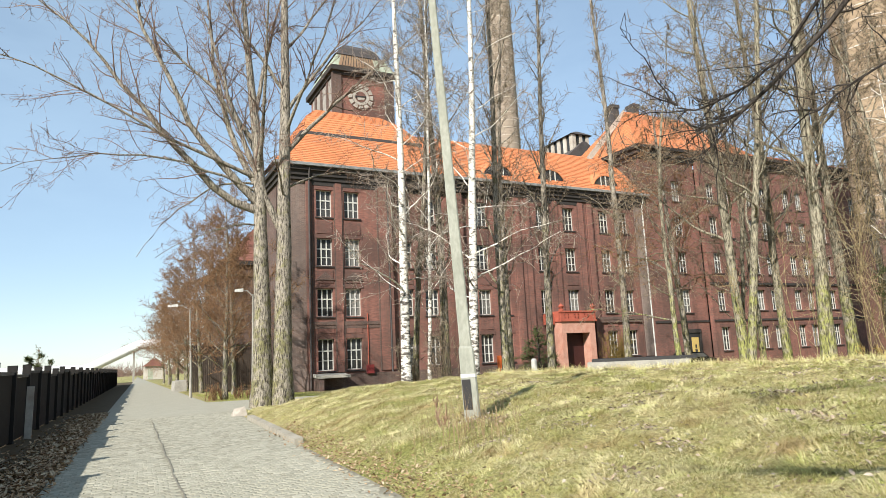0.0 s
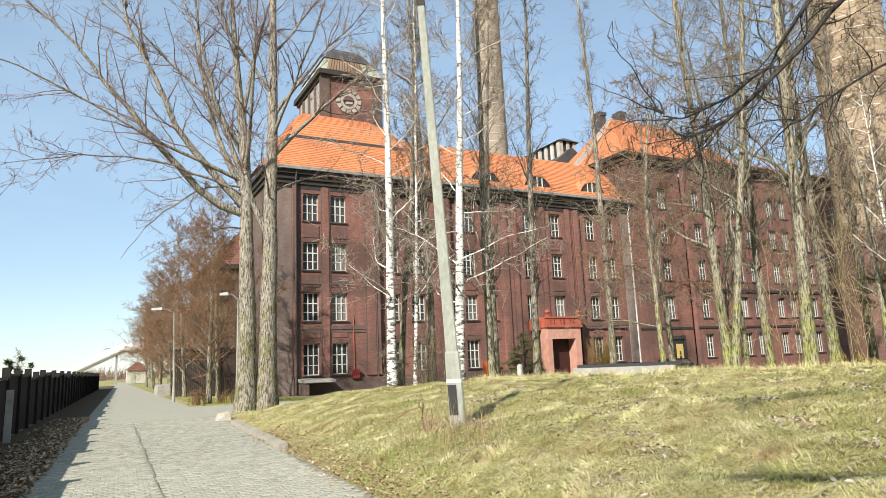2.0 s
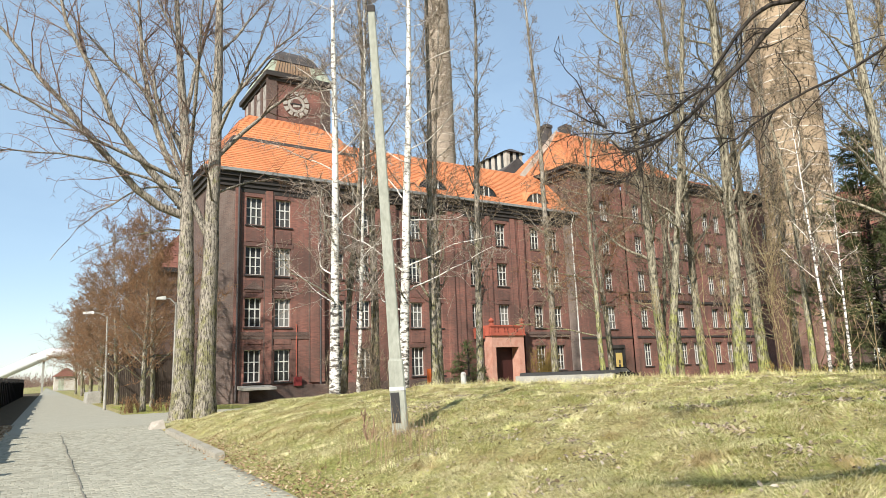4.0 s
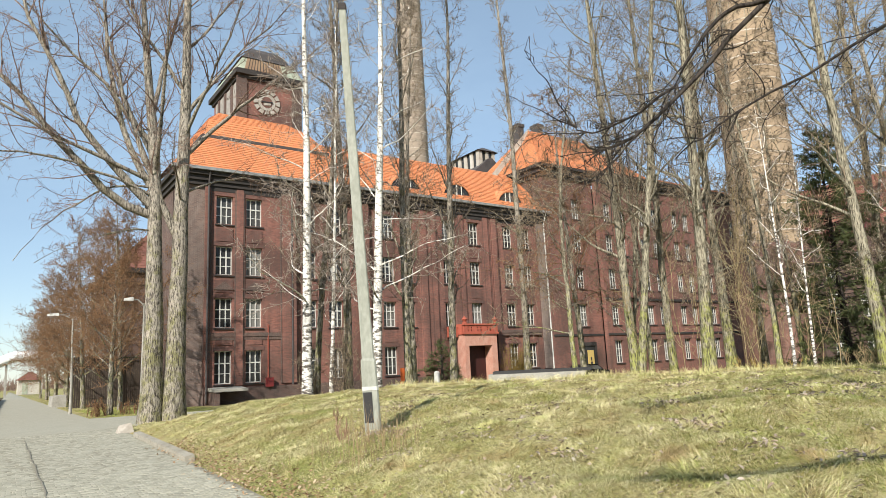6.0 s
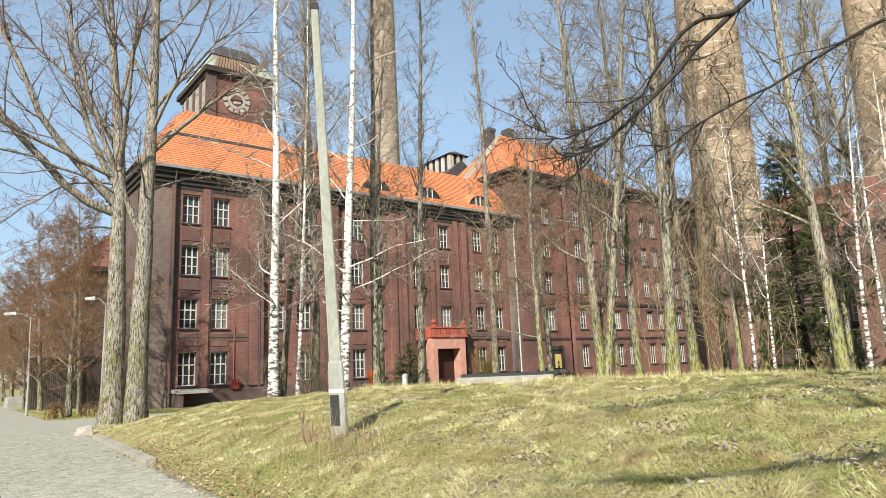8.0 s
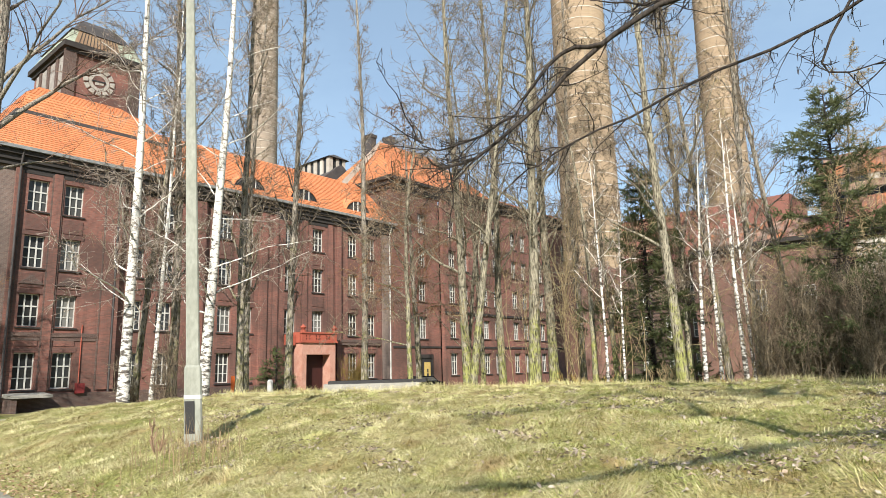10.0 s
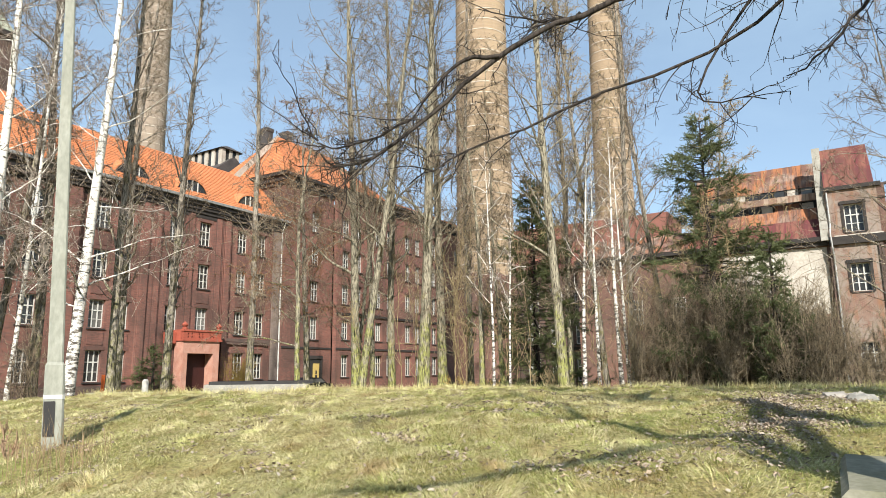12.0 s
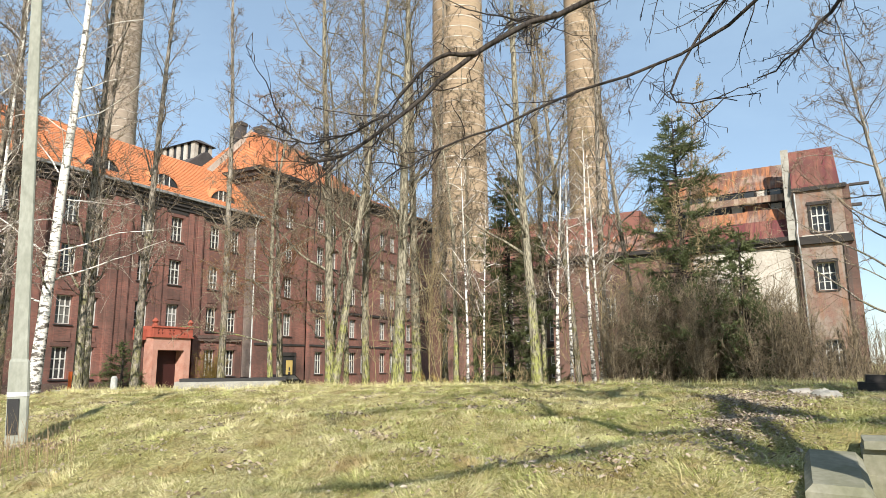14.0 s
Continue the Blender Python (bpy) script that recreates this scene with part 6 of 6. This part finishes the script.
lg = Geo()
for rr, zz in ((0.3, -0.1), (0.28, 0.06), (0.2, 0.14), (0.07, 0.16)):
    lg.v += [(rr * k_ * 1.1 * math.cos(a), rr * k_ * math.sin(a), zz * rng.uniform(0.8, 1.2)) for a, k_ in zip(np.linspace(0, 2 * math.pi, 9, endpoint=False), rng.uniform(0.75, 1.15, 9))]
for r_ in range(3):
    lg.f += [(r_ * 9 + k, r_ * 9 + (k + 1) % 9, r_ * 9 + 9 + (k + 1) % 9, r_ * 9 + 9 + k) for k in range(9)]
lg.f.append(tuple(range(27, 36)))
part("broken_block", lg, CONCRETE, lump)
rng = np.random.default_rng(33)
for i in range(14):
    x, y = 13.6 + rng.normal(0, 0.9), 0.5 + rng.normal(0, 0.28)
    q = rng.uniform(0.08, 0.26)
    z = float(ground_z(x, y))
    tagged(part("rubble_piece", Geo().hexa([(x - q, y - q, z - 0.05), (x + q, y - q * 0.8, z - 0.05), (x + q * 0.9, y + q, z - 0.05), (x - q, y + q * 0.7, z - 0.05)], [(x - q * 0.8, y - q * 0.7, z + q * 0.4), (x + q * 0.7, y - q * 0.6, z + q * 0.6), (x + q * 0.6, y + q * 0.8, z + q * 0.5), (x - q * 0.7, y + q * 0.5, z + q * 0.3)]), PLASTER), "pale broken concrete lump in grass", "rubble", "rubble")
tank = thing("low_wall", "low pale concrete wall with dark flat coping", "wall", at=(16.2, 17.6, 0.7))
da = Vector((2.5, -2.2, 0)).normalized()
nb = Vector((da.y, -da.x, 0))


def slanted(u0, u1, v0, v1, z0, z1):
    c4 = [(u0, v0), (u0, v1), (u1, v1), (u1, v0)]
    pt = lambda u, v, z: tuple(da * u + nb * -v + Vector((0, 0, z)))
    g = Geo().hexa([pt(u, v, z0) for u, v in c4], [pt(u, v, z1) for u, v in c4])
    return g


part("wall_body", slanted(-1.6, 1.75, -0.2, 1.6, -0.5, 0.5), CONCRETE, tank)
part("coping", slanted(-1.45, 2.0, -0.1, 1.7, 0.5, 0.6), BLACK, tank)
part("low_wing", slanted(-5.2, -1.62, 0.1, 0.5, -0.5, 0.3), CONCRETE, tank)

# ---- cobbles ----
rng = np.random.default_rng(41)


def cobble(g, x, y, w, d, h):
    n = len(g.v)
    a, b = w / 2, d / 2
    c, e = a * 0.78, b * 0.72
    j = rng.uniform(-0.006, 0.006, 8)
    g.v += [(x - a, y - b, -0.01), (x + a, y - b, -0.01), (x + a, y + b, -0.01), (x - a, y + b, -0.01),
            (x - c, y - e, h + j[0]), (x + c, y - e, h + j[1]), (x + c, y + e, h + j[2]), (x - c, y + e, h + j[3])]
    g.f += [(n + 4, n + 5, n + 6, n + 7), (n, n + 1, n + 5, n + 4), (n + 1, n + 2, n + 6, n + 5), (n + 2, n + 3, n + 7, n + 6), (n + 3, n, n + 4, n + 7)]


far_cobbles = Geo()
single = []
for k in range(5):
    g = Geo()
    cobble(g, 0, 0, 0.13, 0.12, 0.006 + 0.0018 * k)
    single.append(g.mesh("cobble", COBBLE))
spots = []
y = 5.5
while y < 25.5:
    x = road_left(y) + 0.06 + 0.06 * (round(y / 0.125) % 2)
    while x < (float(kerb_x(y)) if y < 25 else 3.65 + 0.018 * y) - 0.1:
        if abs(x - (0.64 + 0.027 * y)) > 0.03:
            spots.append((x + rng.normal(0, 0.006), y + 0.012 * math.sin(x * 2.1) + rng.normal(0, 0.006)))
        x += 0.132
    y += 0.125
near = [p for p in spots if 8.6 < p[1] < 9.75][:300]
near_set = set(near)
for p in spots:
    if p not in near_set:
        cobble(far_cobbles, p[0], p[1], rng.uniform(0.115, 0.134) + 0.05 * float(smoothstep(8, 18, p[1])), rng.uniform(0.11, 0.127) + 0.05 * float(smoothstep(8, 18, p[1])), rng.uniform(0.004, 0.014) * (1 - 0.85 * float(smoothstep(8, 16, p[1]))))
o = part("cobbles", far_cobbles, COBBLE, road)
o["kind"] = "stuff"
crack = [(0.642 + 0.027 * (5.5 + 0.46 * k) + 0.014 * math.sin(k * 0.9) + 0.008 * math.sin(k * 2.3), 5.5 + 0.46 * k) for k in range(40)]
jg = Geo()
for k, ((xa, ya), (xb, yb)) in enumerate(zip(crack, crack[1:])):
    wa, wb = 0.008 + 0.007 * abs(math.sin(k * 1.7)), 0.008 + 0.007 * abs(math.sin(k * 1.7 + 1.7))
    jg.face((xa - wa, ya, 0.016), (xa + wa, ya, 0.016), (xb + wb, yb, 0.016), (xb - wb, yb, 0.016))
part("joint_strip", jg, plain_mat("dirt_joint", (0.17, 0.155, 0.12), (0.25, 0.23, 0.18), 1.0, 6), road)
for p in near:
    c_ = part("cobble", single[rng.integers(5)], COBBLE, road)
    c_.location, c_.rotation_euler = (p[0], p[1], 0), (0, 0, rng.normal(0, 0.05))

pb = part("pale_board", Geo().hexa([(-1.95, 20.95, -0.1), (-1.78, 20.95, -0.1), (-1.78, 21.0, -0.1), (-1.95, 21.0, -0.1)], [(-1.93, 20.9, 1.35), (-1.76, 20.9, 1.35), (-1.76, 20.95, 1.35), (-1.93, 20.95, 1.35)]), PLASTER)
tagged(pb, "pale upright board leaning at the dark fence", "board")

# ---- along the lane ----
def lane_lamp(x, y, h, arm, lean_=0.0):
    t = thing("street_lamp", "old pale street lamp with short bent arm", "street lamp", "lane lamps", (x, y, 0))
    part("pole", Geo().tube([(0, 0, -0.1), (0.0, 0, 1.5), (lean_, 0, h)], [0.085, 0.06, 0.035], 8), CONCRETE, t)
    part("arm", Geo().tube([(lean_, 0, h - 0.1), (lean_ + arm * 0.5, 0, h + 0.15), (lean_ + arm, 0, h + 0.18)], [0.035, 0.03, 0.03], 6), CONCRETE, t)
    part("lamp_head", Geo().hexa([(lean_ + arm * 1.6, -0.1, h + 0.1), (lean_ + arm * 0.9, -0.1, h + 0.1), (lean_ + arm * 0.9, 0.1, h + 0.1), (lean_ + arm * 1.6, 0.1, h + 0.1)][::-1 if arm > 0 else 1], [(lean_ + arm * 1.6, -0.08, h + 0.2), (lean_ + arm * 0.9, -0.08, h + 0.26), (lean_ + arm * 0.9, 0.08, h + 0.26), (lean_ + arm * 1.6, 0.08, h + 0.2)][::-1 if arm > 0 else 1]), WHITE_PAINT, t)


lane_lamp(5.75, 30.5, 4.85, -0.5)
lane_lamp(4.2, 40.8, 5.1, -0.75, -0.1)
lane_lamp(6.1, 62, 5.3, -0.7)
pal = thing("plank_fence", "tall dark brown vertical plank fence beside house", "fence", at=(8, 51, -0.1))
for i in range(44):
    x = 5.2 + i * 0.132
    p = part("plank", Geo().box(x - 0.06, x + 0.06, 51.0, 51.03, -0.1, 3.3 + 0.05 * math.sin(i * 2.3)), PLANK, pal)
    p.location = (-8, -51, 0.1)
g = thing("gatehouse", "small pale gatehouse with red tiled roof", "building", at=(8.5, 150, 0))
part("house_wall", Geo().box(-2, 2, 0, 4, -0.1, 2.6), PLASTER, g)
part("roof", roof_slope((-2.4, -0.4, 2.6), (2.4, -0.4, 2.6), (-0.3, 2, 4.2), (0.3, 2, 4.2)), OLD_TILES, g)
part("door", Geo().box(-1.3, -0.4, -0.05, -0.001, 0, 2.1), COPPER, g)
tagged(part("stone_trough", Geo().hexa([(4.5, 55, -0.1), (5.4, 55, -0.1), (5.4, 58, -0.1), (4.5, 58, -0.1)], [(4.55, 55.05, 0.75), (5.35, 55.05, 0.8), (5.35, 58, 0.8), (4.55, 58, 0.75)]), CONCRETE), "low concrete block beside lane", "block")
BRIGHT = plain_mat("bright_pipe_jacket", (0.86, 0.86, 0.85), (0.76, 0.76, 0.75), 0.45, 2)
pipe = thing("overground_pipe", "thick white overground pipe bridging the lane", "pipe", at=(0, 120, 0))
part("pipe_run", Geo().tube([(-60, -3, 2.0), (-25, -1, 2.2), (-3.2, 0, 2.3), (3.0, 0, 5.35), (4.6, 0, 6.0), (8, 0, 6.1)], [0.8] * 6, 16), BRIGHT, pipe)
for x in (-30, -14, -2, 3.6):
    part("support", Geo().box(x - 0.15, x + 0.15, -0.2, 0.2, -0.1, 2.0 if x < 0 else 5.2), CONCRETE, pipe)
nb_ = thing("neighbouring_house", "dark brick house with red hipped roof behind trees", "building", at=(16.2, 85, -0.1))
part("house_wall", Geo().box(-4.5, 6, -8, 12, -0.3, 13.2), DARK_BRICK, nb_)
part("cornice", Geo().box(-5, 6.5, -8.5, 12.5, 13.2, 13.7), STONE_DARK, nb_)
for a_, b_, c_, d_ in (((-5, -8.5, 13.7), (6.5, -8.5, 13.7), (-0.5, -3, 18.8), (2.5, -3, 18.8)), ((-5, 12.5, 13.7), (-5, -8.5, 13.7), (-0.5, 8, 18.8), (-0.5, -3, 18.8)), ((6.5, -8.5, 13.7), (6.5, 12.5, 13.7), (2.5, -3, 18.8), (2.5, 8, 18.8))):
    part("roof", roof_slope(a_, b_, c_, d_, 0.5), OLD_TILES, nb_)
# far woods beyond the fence and along the horizon
rng = np.random.default_rng(55)
lines = []
for i in range(320):
    a = radians(rng.uniform(-40, 14))
    d = rng.uniform(260, 420)
    b0 = np.array([d * math.sin(a), d * math.cos(a), 0.0])
    for k in range(22):
        lp, _ = branch_line(rng, b0 + rng.normal(0, 3, 3) * [1, 1, 0], np.array([rng.normal(0, 0.35), 0, 1]), rng.uniform(2, 6), 3, 0.25, 0.03)
        lines.append((lp, np.array([0.12, 0.1, 0.07, 0.04]), 3))
tagged(new("far_woods", tubes_mesh("far_woods", lines, TWIG_BUD)), "hazy bare woods on the horizon", "woods", kind="stuff")

bare_tree(BT, "small bare tree with dark mistletoe clumps beyond the fence", -7.4, 92, 5.4, 0.11, (0, 0), 501, BARK, TWIG, 0.3, 1.0, 20, 50, 0.06, 0.35, 6, 0, "trees beyond the fence", z=-0.1, fine=5)
rng = np.random.default_rng(502)
for i in range(7):
    cl = []
    for k in range(90):
        d = unit(rng.normal(0, 1, 3))
        cl.append((np.array([d * 0.05, d * rng.uniform(0.3, 0.5)]), np.array([0.03, 0.02]), 3))
    o = tagged(new("mistletoe", tubes_mesh("mistletoe", cl, NEEDLE)), "dark round mistletoe clump in a bare tree", "mistletoe", "mistletoe clumps")
    o.location = (-7.4 + rng.normal(0, 0.9), 92 + rng.normal(0, 0.5), rng.uniform(2.7, 4.3))

# ---- by the entrance ----
car = thing("parked_car", "small black hatchback parked by side door", "car", at=(46.4, 43, -0.3))
prof = [(-1.9, 0.35), (1.9, 0.35), (1.95, 0.75), (1.1, 0.9), (0.4, 1.38), (-1.3, 1.42), (-1.85, 0.95)]
g = Geo()
for yy in (-0.8, 0.8):
    g.v += [(x, yy, z) for x, z in prof]
m_ = len(prof)
g.f += [tuple(range(m_)), tuple(reversed(range(m_, 2 * m_)))] + [((i + 1) % m_, i, i + m_, (i + 1) % m_ + m_) for i in range(m_)]
part("body", g, plain_mat("black_car_paint", (0.012, 0.013, 0.016), None, 0.25, 2, spec=0.6, bump=0.02), car)
part("side_window", Geo().hexa([(-1.3, -0.815, 0.95), (0.9, -0.815, 0.95), (0.9, -0.8, 0.95), (-1.3, -0.8, 0.95)], [(-1.15, -0.812, 1.3), (0.35, -0.812, 1.3), (0.35, -0.8, 1.3), (-1.15, -0.8, 1.3)]), GLASS, car)
for x in (-1.2, 1.2):
    wh = part("wheel", Geo().tube([(x, -0.83, 0.3), (x, -0.62, 0.3)], [0.3, 0.3], 18), BLACK, car)
    part("rim", Geo().tube([(x, -0.84, 0.3), (x, -0.829, 0.3)], [0.18, 0.18], 14), ZINC, wh)
    part("wheel", Geo().tube([(x, 0.62, 0.3), (x, 0.83, 0.3)], [0.3, 0.3], 18), BLACK, car)
o = thing("barrier_board", "orange plastic barrier board near the wall", "barrier", at=(27.25, 44, -0.34))
part("board", Geo().box(-0.55, 0.55, -0.03, 0.03, 0.9, 1.9), ORANGE, o)
for x in (-0.45, 0.45):
    part("leg", Geo().box(x - 0.04, x + 0.04, -0.2, 0.2, 0, 0.9), ORANGE, o)
o = thing("bollard", "white painted concrete bollard", "bollard", at=(24.6, 36, -0.34))
part("post", Geo().tube([(0, 0, -0.1), (0, 0, 1.5), (0, 0, 1.62)], [0.2, 0.18, 0.1], 12), WHITE_PAINT, o)
